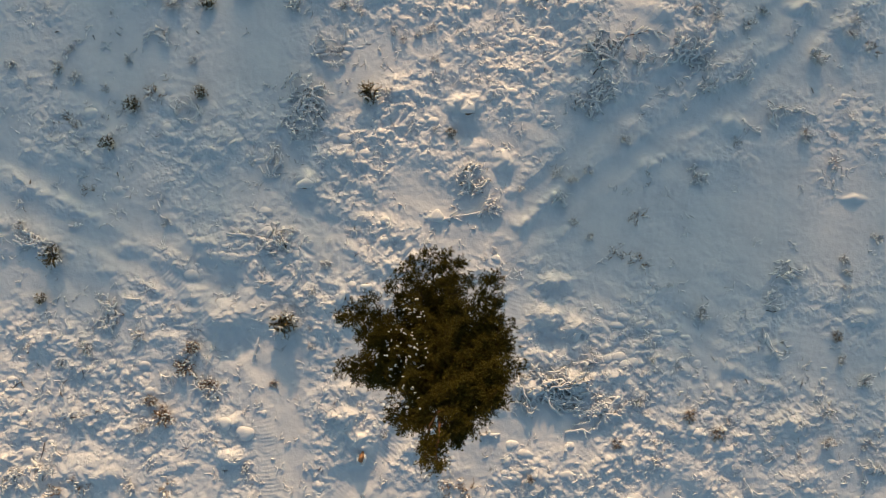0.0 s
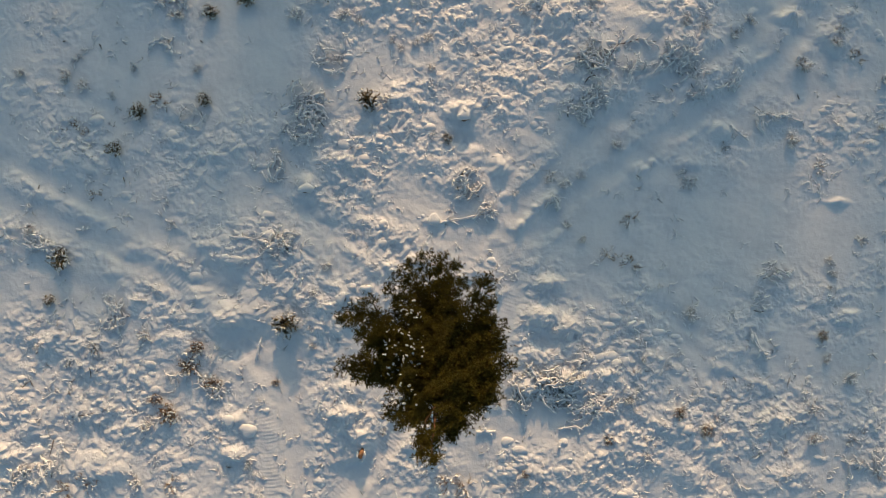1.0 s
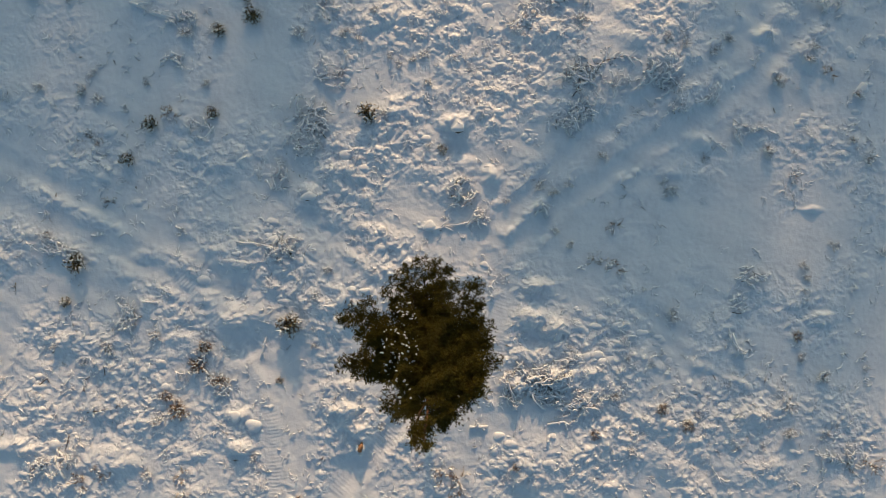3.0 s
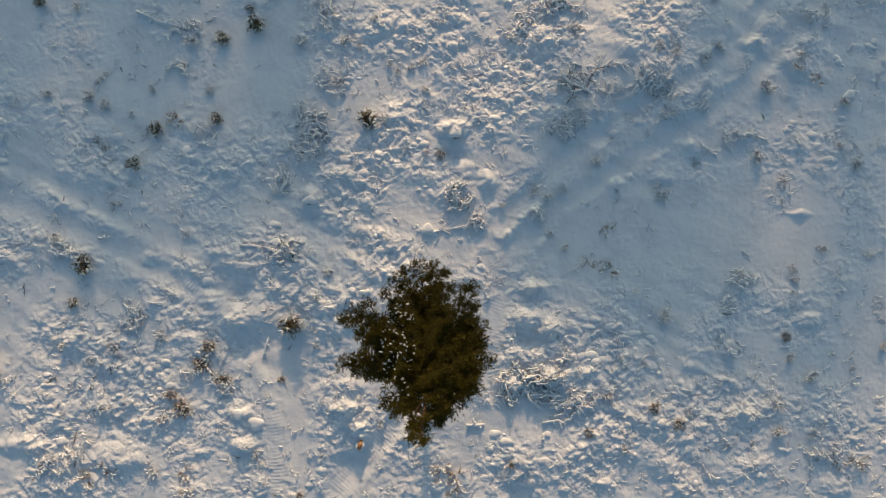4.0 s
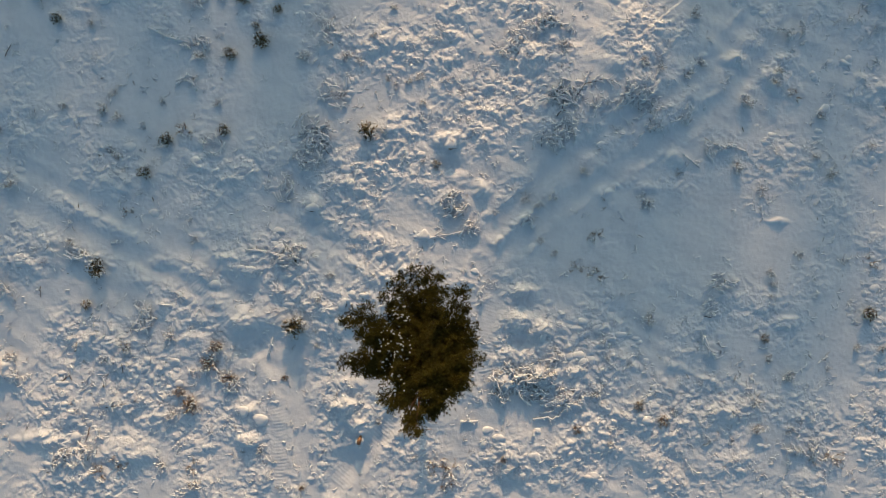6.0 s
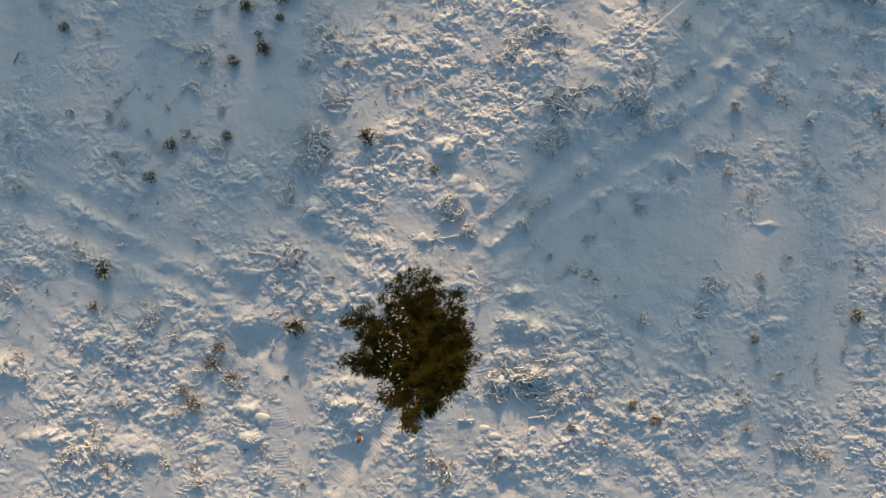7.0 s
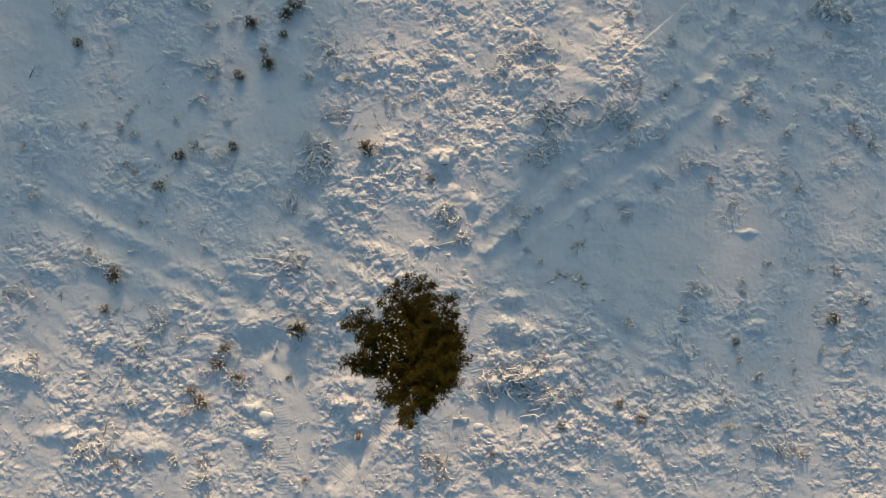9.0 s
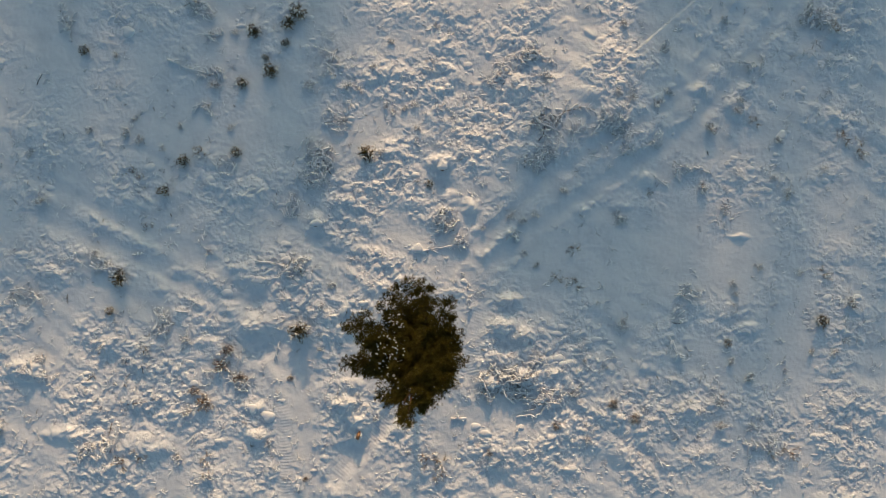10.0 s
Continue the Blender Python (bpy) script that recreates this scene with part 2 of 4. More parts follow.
def snow_height(x, y):
    calm = np.ones_like(x)
    for cx, cy, rx, ry, s in SMOOTH:
        calm *= 1 - s * bump(x, y, cx, cy, rx, ry)
    rough = np.zeros_like(x)
    for cx, cy, rx, ry in LUMPY:
        rough = np.maximum(rough, bump(x, y, cx, cy, rx, ry))
    rutted = np.zeros_like(x)
    cut = np.zeros_like(x)
    for line, half, depth, berm, tread in RUTS:
        d, run = along(x, y, line)
        d = d + 0.22 * lattice(x * 1.3, y * 1.3, 71)
        floor = 1 / (1 + np.exp(np.clip((d - half) / 0.09, -30, 30)))
        rutted = np.maximum(rutted, floor)
        side = np.exp(-((d - half - 0.22) / 0.17) ** 2) * np.clip(0.5 + 2.2 * lattice(x * 0.9, y * 0.9, 72), 0, 1.6) * (0.1 + pillows(x / 0.45, y / 0.45, 74, 0.8) + 0.4 * pillows(x / 0.22, y / 0.22, 75, 0.6))
        cut += -depth * floor + berm * side
        if tread:
            cut += tread * floor * np.sin(run * 2 * np.pi / 0.135 + 3.0 * d) * np.clip(0.7 + 1.5 * lattice(x * 0.5, y * 0.5, 73), 0, 1)
    z = 0.06 * lattice(x / 5, y / 5, 1) + 0.06 * lattice(x / 2.2, y / 2.2, 2) * calm
    # rows that run from north-west to south-east
    u, v = 0.88 * x - 0.47 * y, 0.47 * x + 0.88 * y
    rows = np.clip(0.45 + lattice(x / 6, y / 6, 11), 0, 1)
    z += 0.13 * rows * calm * lattice(u / 3.2, v / 0.7, 3)
    wx, wy = x + 0.25 * lattice(x * 1.7, y * 1.7, 4), y + 0.25 * lattice(x * 1.7, y * 1.7, 5)
    some = np.clip(0.35 + 1.6 * lattice(x / 2.6, y / 2.6, 6) + 0.6 * rough, 0.05, 1.25) * calm * (1 - 0.92 * rutted)
    z += some * (0.11 * pillows(wx / 1.25, wy / 1.05, 7, 0.6) + 0.04 * pillows(wx / 0.8, wy / 0.7, 9, 0.5))
    z += some * 0.042 * pillows(wx / 0.5 + 0.3, wy / 0.45, 8, 0.6)
    # clumps with steep sides: snow over blueberry and heather
    for size, tall, edge, first in ((0.6, 0.05, 0.3, 41), (0.25, 0.03, 0.35, 44)):
        f = lattice(wx / size, wy / size, first + 2) + 0.5 * lattice(wx / size * 2.1, wy / size * 2.1, first) - 0.08
        f = np.clip(f / edge + 0.5, 0, 1)
        z += some * tall * f * f * (3 - 2 * f)
    z += (0.15 + 0.85 * some) * (0.042 * pillows(wx / 0.27, wy / 0.25 + 0.4, 10, 0.5) + 0.034 * pillows(wx / 0.17, wy / 0.16, 15, 0.4))
    z += (0.2 + 0.8 * some) * 0.03 * pillows(x / 0.18, y / 0.18 + 0.4, 13, 0.4)
    z += (0.4 + 0.6 * calm) * 0.008 * lattice(x / 0.18, y / 0.18, 12) + (0.15 + 0.85 * some) * 0.012 * lattice(wx / 0.13, wy / 0.12, 14)
    z += 0.25 * bump(x, y, -13, -11, 6.5, 5.0)
    # a low swell whose far side turns from the sun
    d, run = along(x, y, SWELL)
    lee = 0.65 * (x - 2.4) - 0.76 * (y - 4.1) > 0
    z += 0.34 * np.exp(-(d / np.where(lee, 3.4, 2.0)) ** 2) * np.clip(1.3 - 0.12 * run, 0, 1)
    for line, width, height in RIDGES:
        d, run = along(x, y, line)
        z += height * np.exp(-(d / width) ** 2) * np.clip(0.1 + 1.2 * lattice(run / 0.9 + 9, d, 21) + 0.8 * pillows(wx / 0.42, wy / 0.42, 22, 0.8) + 0.35 * pillows(wx / 0.2, wy / 0.2, 23, 0.7), 0, 2)
    z += cut
    lumps = 0.72 + 0.5 * pillows(wx / 0.5, wy / 0.5, 33) + 0.2 * pillows(wx / 0.2, wy / 0.2, 34, 0.6)
    for cx, cy, rx, ry, h in MOUNDS:
        z += h * bump(x + 0.16 * lattice(x * 2.5, y * 2.5, 31), y + 0.16 * lattice(x * 2.5, y * 2.5, 32), cx, cy, rx, ry, 3) * lumps
    for line in TRACKS:
        for (ax, ay), (bx, by) in zip(line, line[1:]):
            n = max(1, int(math.hypot(bx - ax, by - ay) / 0.24))
            for k in range(n):
                px, py = ax + (bx - ax) * k / n, ay + (by - ay) * k / n
                near = (np.abs(x - px) < 0.3) & (np.abs(y - py) < 0.3)
                z[near] -= 0.05 * bump(x[near], y[near], px + (0.025 if k % 2 else -0.025), py, 0.055)
    return z, np.clip(some, 0, 1)


STEP = 0.042
fine_x, fine_y = np.arange(-20.2, 22.2, STEP), np.arange(-11.2, 13.4, STEP)
far = np.cumsum(0.06 * 1.45 ** np.arange(28))
GX = np.concatenate([fine_x[0] - far[::-1], fine_x, fine_x[-1] + far])
GY = np.concatenate([fine_y[0] - far[::-1], fine_y, fine_y[-1] + far])
MX, MY = np.meshgrid(GX, GY)
HEIGHT, LUMPS = snow_height(MX.ravel(), MY.ravel())
HEIGHT = HEIGHT.reshape(MX.shape)
apart = np.maximum(np.maximum(fine_x[0] - MX, MX - fine_x[-1]), np.maximum(fine_y[0] - MY, MY - fine_y[-1]))
HEIGHT *= np.clip(1 - apart / 12.0, 0.0, 1.0)


def ground_at(x, y):
    """The snow's height at a place near the view."""
    i = min(max(int((x - fine_x[0]) / STEP) + len(far), 0), len(GX) - 1)
    j = min(max(int((y - fine_y[0]) / STEP) + len(far), 0), len(GY) - 1)
    return float(HEIGHT[j, i])


def grid_mesh(name, xs, ys, zs):
    ny, nx = zs.shape
    me = bpy.data.meshes.new(name)
    gx, gy = np.meshgrid(xs, ys)
    co = np.stack([gx.ravel(), gy.ravel(), zs.ravel()], 1).astype(np.float32)
    idx = np.arange(nx * ny).reshape(ny, nx)
    quads = np.stack([idx[:-1, :-1], idx[:-1, 1:], idx[1:, 1:], idx[1:, :-1]], -1).reshape(-1, 4)
    me.vertices.add(len(co))
    me.vertices.foreach_set("co", co.ravel())
    me.loops.add(quads.size)
    me.loops.foreach_set("vertex_index", quads.ravel().astype(np.int32))
    me.polygons.add(len(quads))
    me.polygons.foreach_set("loop_start", np.arange(0, quads.size, 4, dtype=np.int32))
    me.polygons.foreach_set("use_smooth", np.ones(len(quads), dtype=bool))
    me.update(calc_edges=True)
    return me


ground = tagged(new("ground", grid_mesh("ground", GX, GY, HEIGHT)), "lumpy snow field with wheel ruts over a felled clearing", "snow ground", kind="structure")
ground.data.materials.append(SNOW)
ground.data.attributes.new("lumpiness", "FLOAT", "POINT").data.foreach_set("value", LUMPS.astype(np.float32))


# ---- shapes ----
RINGS = {n: [(math.cos(2 * math.pi * k / n), math.sin(2 * math.pi * k / n)) for k in range(n)] for n in range(3, 13)}


class Shape:
    """Gathers vertices and faces for one mesh."""

    def __init__(self):
        self.v, self.f = [], []

    def tube(self, points, radii, sides=5, squash=1.0):
        base, n = len(self.v), len(points)
        ring = RINGS[sides]
        points = [tuple(p) for p in points]
        for i in range(n):
            ax, ay, az = points[max(i - 1, 0)]
            bx, by, bz = points[min(i + 1, n - 1)]
            wx, wy, wz = bx - ax, by - ay, bz - az
            flat = math.hypot(wx, wy)
            whole = math.hypot(flat, wz) or 1.0
            if flat > 0.05 * whole:
                sx, sy = wy / flat, -wx / flat
            else:
                sx, sy = 1.0, 0.0
            ux, uy, uz = sy * wz / whole, -sx * wz / whole, (sx * wy - sy * wx) / whole
            x, y, z = points[i]
            r = radii[i]
            for c, s in ring:
                c, s = c * r, s * r * squash
                self.v.append((x + c * sx + s * ux, y + c * sy + s * uy, z + s * uz))
        for i in range(n - 1):
            for k in range(sides):
                a, b = base + i * sides + k, base + i * sides + (k + 1) % sides
                self.f.append((a, b, b + sides, a + sides))
        self.f.append(tuple(base + k for k in reversed(range(sides))))
        self.f.append(tuple(base + (n - 1) * sides + k for k in range(sides)))

    def blob(self, centre, rx, ry, rz, rnd, rings=4, sides=7, wobble=0.2):
        """An uneven lump, flat below."""
        base = len(self.v)
        c = Vector(centre)
        turn = rnd.uniform(0, 6.3)
        for i in range(rings):
            t = i / rings * math.pi * 0.5
            for k in range(sides):
                a = turn + 2 * math.pi * k / sides
                s = 1 + rnd.uniform(-wobble, wobble)
                self.v.append(c + Vector((math.cos(a) * math.cos(t) * rx * s, math.sin(a) * math.cos(t) * ry * s, math.sin(t) * rz * s)))
        self.v.append(c + Vector((0, 0, rz)))
        for i in range(rings - 1):
            for k in range(sides):
                a, b = base + i * sides + k, base + i * sides + (k + 1) % sides
                self.f.append((a, b, b + sides, a + sides))
        top, last = len(self.v) - 1, base + (rings - 1) * sides
        for k in range(sides):
            self.f.append((last + k, last + (k + 1) % sides, top))
        self.f.append(tuple(base + k for k in reversed(range(sides))))

    def shoot(self, p, way, length, needle, rnd, count=14, width=0.008):
        """A twig's end: needles set round it, pointing outwards and on."""
        p, way = Vector(p), Vector(way).normalized()
        side = way.orthogonal().normalized()
        up = way.cross(side)
        for k in range(count):
            a, s = rnd.uniform(0, 6.283), rnd.random()
            out = math.cos(a) * side + math.sin(a) * up
            root = p + way * length * s
            tip = root + needle * rnd.uniform(0.7, 1.2) * (out * 0.8 + way * (0.45 + 0.5 * s))
            flat = (tip - root).cross(out.cross(way) + Vector((rnd.uniform(-1, 1), rnd.uniform(-1, 1), rnd.uniform(-1, 1)))).normalized() * width
            b = len(self.v)
            self.v += [root - flat, root + flat, tip]
            self.f.append((b, b + 1, b + 2))

    def mesh(self, name, mat, smooth=True):
        me = bpy.data.meshes.new(name)
        me.from_pydata([tuple(v) for v in self.v], [], self.f)
        me.polygons.foreach_set("use_smooth", [smooth] * len(self.f))
        me.materials.append(mat)
        return me


def part(name, shape, mat, parent, label="", smooth=True):
    ob = new(name, shape.mesh(name, mat, smooth))
    ob.parent = parent
    if label:
        tagged(ob, label)
    return ob


def thing(name, x, y, z, label, category, group=""):
    ob = new(name)
    ob.empty_display_size = 0.1
    ob.matrix_basis = pose(x, y, z)
    return tagged(ob, label, category, group)


def bend(a, b, sag, rnd, n=6, wild=0.1, knots=0.025):
    """Points from a to b that sway a little and bow by sag."""
    a, b = Vector(a), Vector(b)
    length = (b - a).length
    side = Vector((rnd.uniform(-1, 1), rnd.uniform(-1, 1), rnd.uniform(-0.4, 0.4))) * wild * length
    out = []
    for i in range(n):
        t = i / (n - 1)
        p = a.lerp(b, t) + side * math.sin(math.pi * t) + Vector((0, 0, sag * math.sin(math.pi * t)))
        if 0 < i < n - 1:
            p += Vector((rnd.uniform(-1, 1), rnd.uniform(-1, 1), rnd.uniform(-1, 1))) * knots * length
        out.append(p)
    return out


# ---- the standing pine ----
# tips of the outer limbs, seen from the foot of the trunk: east, north, height
LIMB_ENDS = [
    (-0.25, 2.90, 4.8),
    (-0.66, 2.61, 4.8),
    (0.16, 2.77, 5.0),
    (0.44, 2.56, 5.2),
    (0.53, 2.24, 6.0),
    (1.06, 2.35, 7.5),
    (1.30, 1.78, 7.5),
    (1.35, 1.49, 7.8),
    (1.26, 1.16, 8.0),
    (1.40, 0.76, 8.4),
    (1.05, 0.60, 8.6),
    (1.04, 0.26, 8.8),
    (0.87, -0.19, 8.6),
    (0.59, -0.47, 8.5),
    (0.40, -0.68, 8.6),
    (0.07, -0.45, 9.0),
    (-0.06, -0.94, 9.4),
    (-0.27, -0.90, 9.0),
    (-0.75, -0.91, 7.5),
    (-1.12, -0.74, 6.8),
    (-0.94, -0.23, 7.0),
    (-1.07, 0.10, 6.6),
    (-1.61, -0.04, 6.0),
    (-2.43, -0.06, 5.2),
    (-2.05, 0.11, 5.4),
    (-1.73, 1.09, 6.5),
    (-2.16, 1.50, 6.5),
    (-1.99, 1.66, 6.4),
    (-1.58, 1.79, 6.2),
    (-1.09, 2.09, 6.0),
    (-0.79, 2.48, 5.5),
]


def needle_mesh(name, tufts, each, long, wide, seed):
    """Needles round many shoots at once. tufts: rows of place, way and length."""
    rs = np.random.RandomState(seed)
    t = np.repeat(np.array(tufts, dtype=np.float64), each, axis=0)
    n = len(t)
    root, way, run = t[:, :3].copy(), t[:, 3:6], t[:, 6:7]
    way = way / (np.linalg.norm(way, axis=1, keepdims=True) + 1e-9)
    out = rs.normal(size=(n, 3))
    out -= way * np.sum(out * way, axis=1, keepdims=True)
    out /= np.linalg.norm(out, axis=1, keepdims=True) + 1e-9
    s = rs.rand(n, 1)
    root += way * run * s
    tip = root + long * rs.uniform(0.7, 1.2, (n, 1)) * (0.8 * out + way * (0.45 + 0.5 * s))
    flat = np.cross(tip - root, rs.normal(size=(n, 3)))
    flat *= wide / (np.linalg.norm(flat, axis=1, keepdims=True) + 1e-9)
    co = np.stack([root - flat, root + flat, tip], axis=1).reshape(-1, 3)
    me = bpy.data.meshes.new(name)
    me.vertices.add(3 * n)
    me.vertices.foreach_set("co", co.ravel().astype(np.float32))
    me.loops.add(3 * n)
    me.loops.foreach_set("vertex_index", np.arange(3 * n, dtype=np.int32))
    me.polygons.add(n)
    me.polygons.foreach_set("loop_start", np.arange(0, 3 * n, 3, dtype=np.int32))
    me.update(calc_edges=True)
    me.materials.append(NEEDLE)
    return me


def standing_pine(x, y):
    rnd = random.Random(5)
    z0 = ground_at(x, y) - 0.1
    pine = thing("pine_tree", x, y, z0, "lone seed pine with dense dark green-brown crown flecked with snow", "pine tree")
    lower, upper = Shape(), Shape()
    stem = [Vector((0.05 * math.sin(h * 0.5), -0.004 * h * h, h)) for h in (0, 0.3, 1.2, 2.5, 4.0, 5.2)]
    top = [stem[-1], Vector((0.03, -0.2, 6.4)), Vector((0.0, -0.3, 7.6)), Vector((0.0, -0.4, 8.7)), Vector((-0.02, -0.5, 9.3))]
    lower.tube(stem, [0.23, 0.17, 0.15, 0.135, 0.12, 0.11], 10)
    upper.tube(top, [0.11, 0.085, 0.055, 0.03, 0.01], 9)
    part("trunk", lower, BARK, pine)
    part("upper_trunk", upper, BARK_RED, pine, "orange upper trunk")

    def on_stem(h):
        line = stem + top[1:]
        for a, b in zip(line, line[1:]):
            if a.z <= h <= b.z:
                return a.lerp(b, (h - a.z) / (b.z - a.z))
        return line[-1].copy()

    tufts, snow = [], Shape()

    def shoots(spot, way, count, spread):
        """A small cushion of needle shoots round a twig's end."""
        for _ in range(count):
            tufts.append((spot.x + rnd.gauss(0, spread), spot.y + rnd.gauss(0, spread), spot.z + rnd.gauss(0, 0.6 * spread),
                          way.x * 0.6 + rnd.uniform(-1, 1), way.y * 0.6 + rnd.uniform(-1, 1), way.z * 0.6 + rnd.random(), rnd.uniform(0.05, 0.1)))

    def limb(root_h, end, thick, sag=-0.12, bare=0.25, full=1.0, wide=1.0):
        root = on_stem(root_h)
        path = bend(root, end, sag, rnd, 9, 0.07, 0.02)
        shape = Shape()
        shape.tube(path, [thick * (1 - 0.8 * i / 8) for i in range(9)], 6)
        for i in range(2, 9):
            t = i / 8
            if t < bare:
                continue
            for _ in range(3 if t > 0.4 else 2):
                if rnd.random() > full:
                    continue
                way = (path[i] - path[i - 1]).normalized()
                turn = rnd.choice((-1, 1)) * rnd.uniform(0.35, 1.25)
                flat = Vector((way.x * math.cos(turn) - way.y * math.sin(turn), way.x * math.sin(turn) + way.y * math.cos(turn), way.z * 0.3 + rnd.uniform(-0.1, 0.35))).normalized()
                reach = wide * rnd.uniform(0.16, 0.4) * (1.25 - 0.65 * t)
                sub = bend(path[i], path[i] + flat * reach, 0.03, rnd, 4, 0.15)
                shape.tube(sub, [thick * k for k in (0.28, 0.2, 0.14, 0.07)], 4)
                for j in (1, 2, 3):
                    shoots(sub[j], flat, 3 if j < 3 else 5, 0.04)
                    for turn2 in (-0.8, 0.8):
                        side = Vector((flat.x * math.cos(turn2) - flat.y * math.sin(turn2), flat.x * math.sin(turn2) + flat.y * math.cos(turn2), flat.z + rnd.uniform(-0.1, 0.3)))
                        tip = sub[j] + side * rnd.uniform(0.06, 0.15)
                        shape.tube([sub[j], tip], [thick * 0.12, thick * 0.05], 3)
                        shoots(tip, side, 5, 0.035)
        shoots(path[-1], (path[-1] - path[-2]).normalized(), 12, 0.06)
        part("limb", shape, LIMB_BARK, pine)

    for k, (dx, dy, h) in enumerate(LIMB_ENDS):
        end = Vector((dx, dy, h))
        axis = on_stem(h - 0.5)
        thin = dy < 0.0 and dx > -1.5 or dy < 0.5 and dx > 0.3   # the high south side is open, with bare limbs in the gaps
        limb(h - (1.1 if thin else 0.6), end, 0.034, -0.1, 0.35 if thin else 0.25, 0.5 if thin else 1.0, (0.5 if h > 8.9 else 0.75) if thin else 1.0)
        for q in range((1 if h < 8.0 else 0) if thin else 4):
            share = 0.55 + rnd.uniform(0, 0.25) if thin else (0.5 + 0.11 * q if h > 7.2 else 0.25 + 0.17 * q) + rnd.uniform(0, 0.14)
            spot = axis.lerp(end, share) + Vector((rnd.gauss(0, 0.14), rnd.gauss(0, 0.14), 0.45 * (1 - share) + rnd.uniform(0.0, 0.3)))
            limb(min(max(spot.z - 0.5, 4.2), 9.2), spot, 0.024, -0.04, 0.3)
    # the crown's inside, up the stem
    for k in range(26):
        a, h = k * 2.4, 5.6 + 2.0 * k / 26
        r = (1.0 - 0.5 * k / 26) * rnd.uniform(0.6, 1.05)
        limb(h - 0.3, Vector((math.cos(a) * r, math.sin(a) * r + 0.4, h + 0.2)), 0.024, -0.03)
    # short shoots of the top
    for k in range(6):
        a, h = k * 2.4 + 1.0, 7.8 + 0.2 * k
        limb(h - 0.1, on_stem(h) + Vector((math.cos(a) * 0.42, math.sin(a) * 0.42, 0.12)), 0.014, 0.0, 0.2, 0.5, 0.6)
    # snow caught on the uppermost shoots, mostly on the west side
    topmost = {}
    for p in tufts:
        key = (round(p[0] / 0.08), round(p[1] / 0.08))
        if key not in topmost or topmost[key][2] < p[2]:
            topmost[key] = p
    for key in sorted(topmost):
        p = Vector(topmost[key][:3])
        west = ((p.x + 0.75) / 0.5) ** 2 + ((p.y - 0.75) / 1.2) ** 2 < 1
        if rnd.random() < (0.3 if west else 0.1 if p.x < -1.5 else 0.01):
            slant = rnd.uniform(0, 3.14)
            for q in range(rnd.choice((1, 2, 2, 3))):
                big = rnd.choice((0.01, 0.014, 0.02, 0.027))
                snow.blob(p + Vector((math.cos(slant) * 0.03 * q, math.sin(slant) * 0.03 * q, 0.035)), big * rnd.uniform(0.7, 1.6), big * rnd.uniform(0.6, 1.2), 0.016, rnd, 3, 6, 0.45)
    crown = new("crown", needle_mesh("crown", tufts, 10, 0.045, 0.0065, 6))
    crown.parent = pine
    tagged(crown, "dark green-brown needles", kind="stuff")
    tagged(part("snow_cover", snow, SNOW_LOOSE, pine, "small lumps of snow"), kind="stuff")


standing_pine(-0.15, -3.0)


# ---- brushwood, stumps and small growth on the clearing ----
def stump(x, y, r, h, turn, tilt, seed, label, cap=0.12):
    rnd = random.Random(seed)
    r *= 0.7
    z = ground_at(x, y) - 0.15 - 0.45 * h
    st = thing("tree_stump", x, y, z, label, "stump", "stumps of the clearing")
    wood, top = Shape(), Shape()
    n = 12
    wob = [1 + rnd.uniform(-0.12, 0.12) for _ in range(n)]
    for q, (f, hh) in enumerate(((1.35, -0.05), (1.1, 0.08), (1.0, h * 0.6), (0.97, h), (0.5, h + 0.005))):
        for k in range(n):
            a = 2 * math.pi * k / n
            wood.v.append(Vector((math.cos(a) * r * f * wob[k], math.sin(a) * r * f * wob[k], hh + (tilt * math.cos(a) * r if q > 2 else 0))))
    for q in range(4):
        for k in range(n):
            a, b = q * n + k, q * n + (k + 1) % n
            wood.f.append((a, b, b + n, a + n))
    wood.f.append(tuple(4 * n + k for k in range(n)))
    # a rounded cushion of snow that bulges over the rim
    n = 16
    prof = ((1.05, -0.1), (1.22, -0.05), (1.28, 0.02), (1.2, 0.08), (0.98, 0.13), (0.6, 0.158), (0.2, 0.165))
    sx, sy = rnd.uniform(1.0, 1.25), rnd.uniform(0.75, 0.95)
    p1, p2 = rnd.uniform(0, 6.3), rnd.uniform(0, 6.3)
    w2 = [1 + 0.16 * math.sin(2 * math.pi * k / n * 2 + p1) + 0.12 * math.sin(2 * math.pi * k / n * 3 + p2) + rnd.uniform(-0.03, 0.03) for k in range(n)]
    for f, hh in prof:
        for k in range(n):
            a = 2 * math.pi * k / n
            top.v.append(Vector((math.cos(a) * r * f * sx * w2[k], math.sin(a) * r * f * sy * w2[k], h + hh * cap / 0.165 + 0.5 * tilt * math.cos(a) * r)))
    for q in range(len(prof) - 1):
        for k in range(n):
            a, b = q * n + k, q * n + (k + 1) % n
            top.f.append((a, b, b + n, a + n))
    top.f.append(tuple((len(prof) - 1) * n + k for k in range(n)))
    part("stub", wood, BARK, st)
    part("snow_cap", top, SNOW_LOOSE, st, "smooth rounded cap of snow")
    st.matrix_basis = pose(x, y, z, 0, 0, turn)
    return st


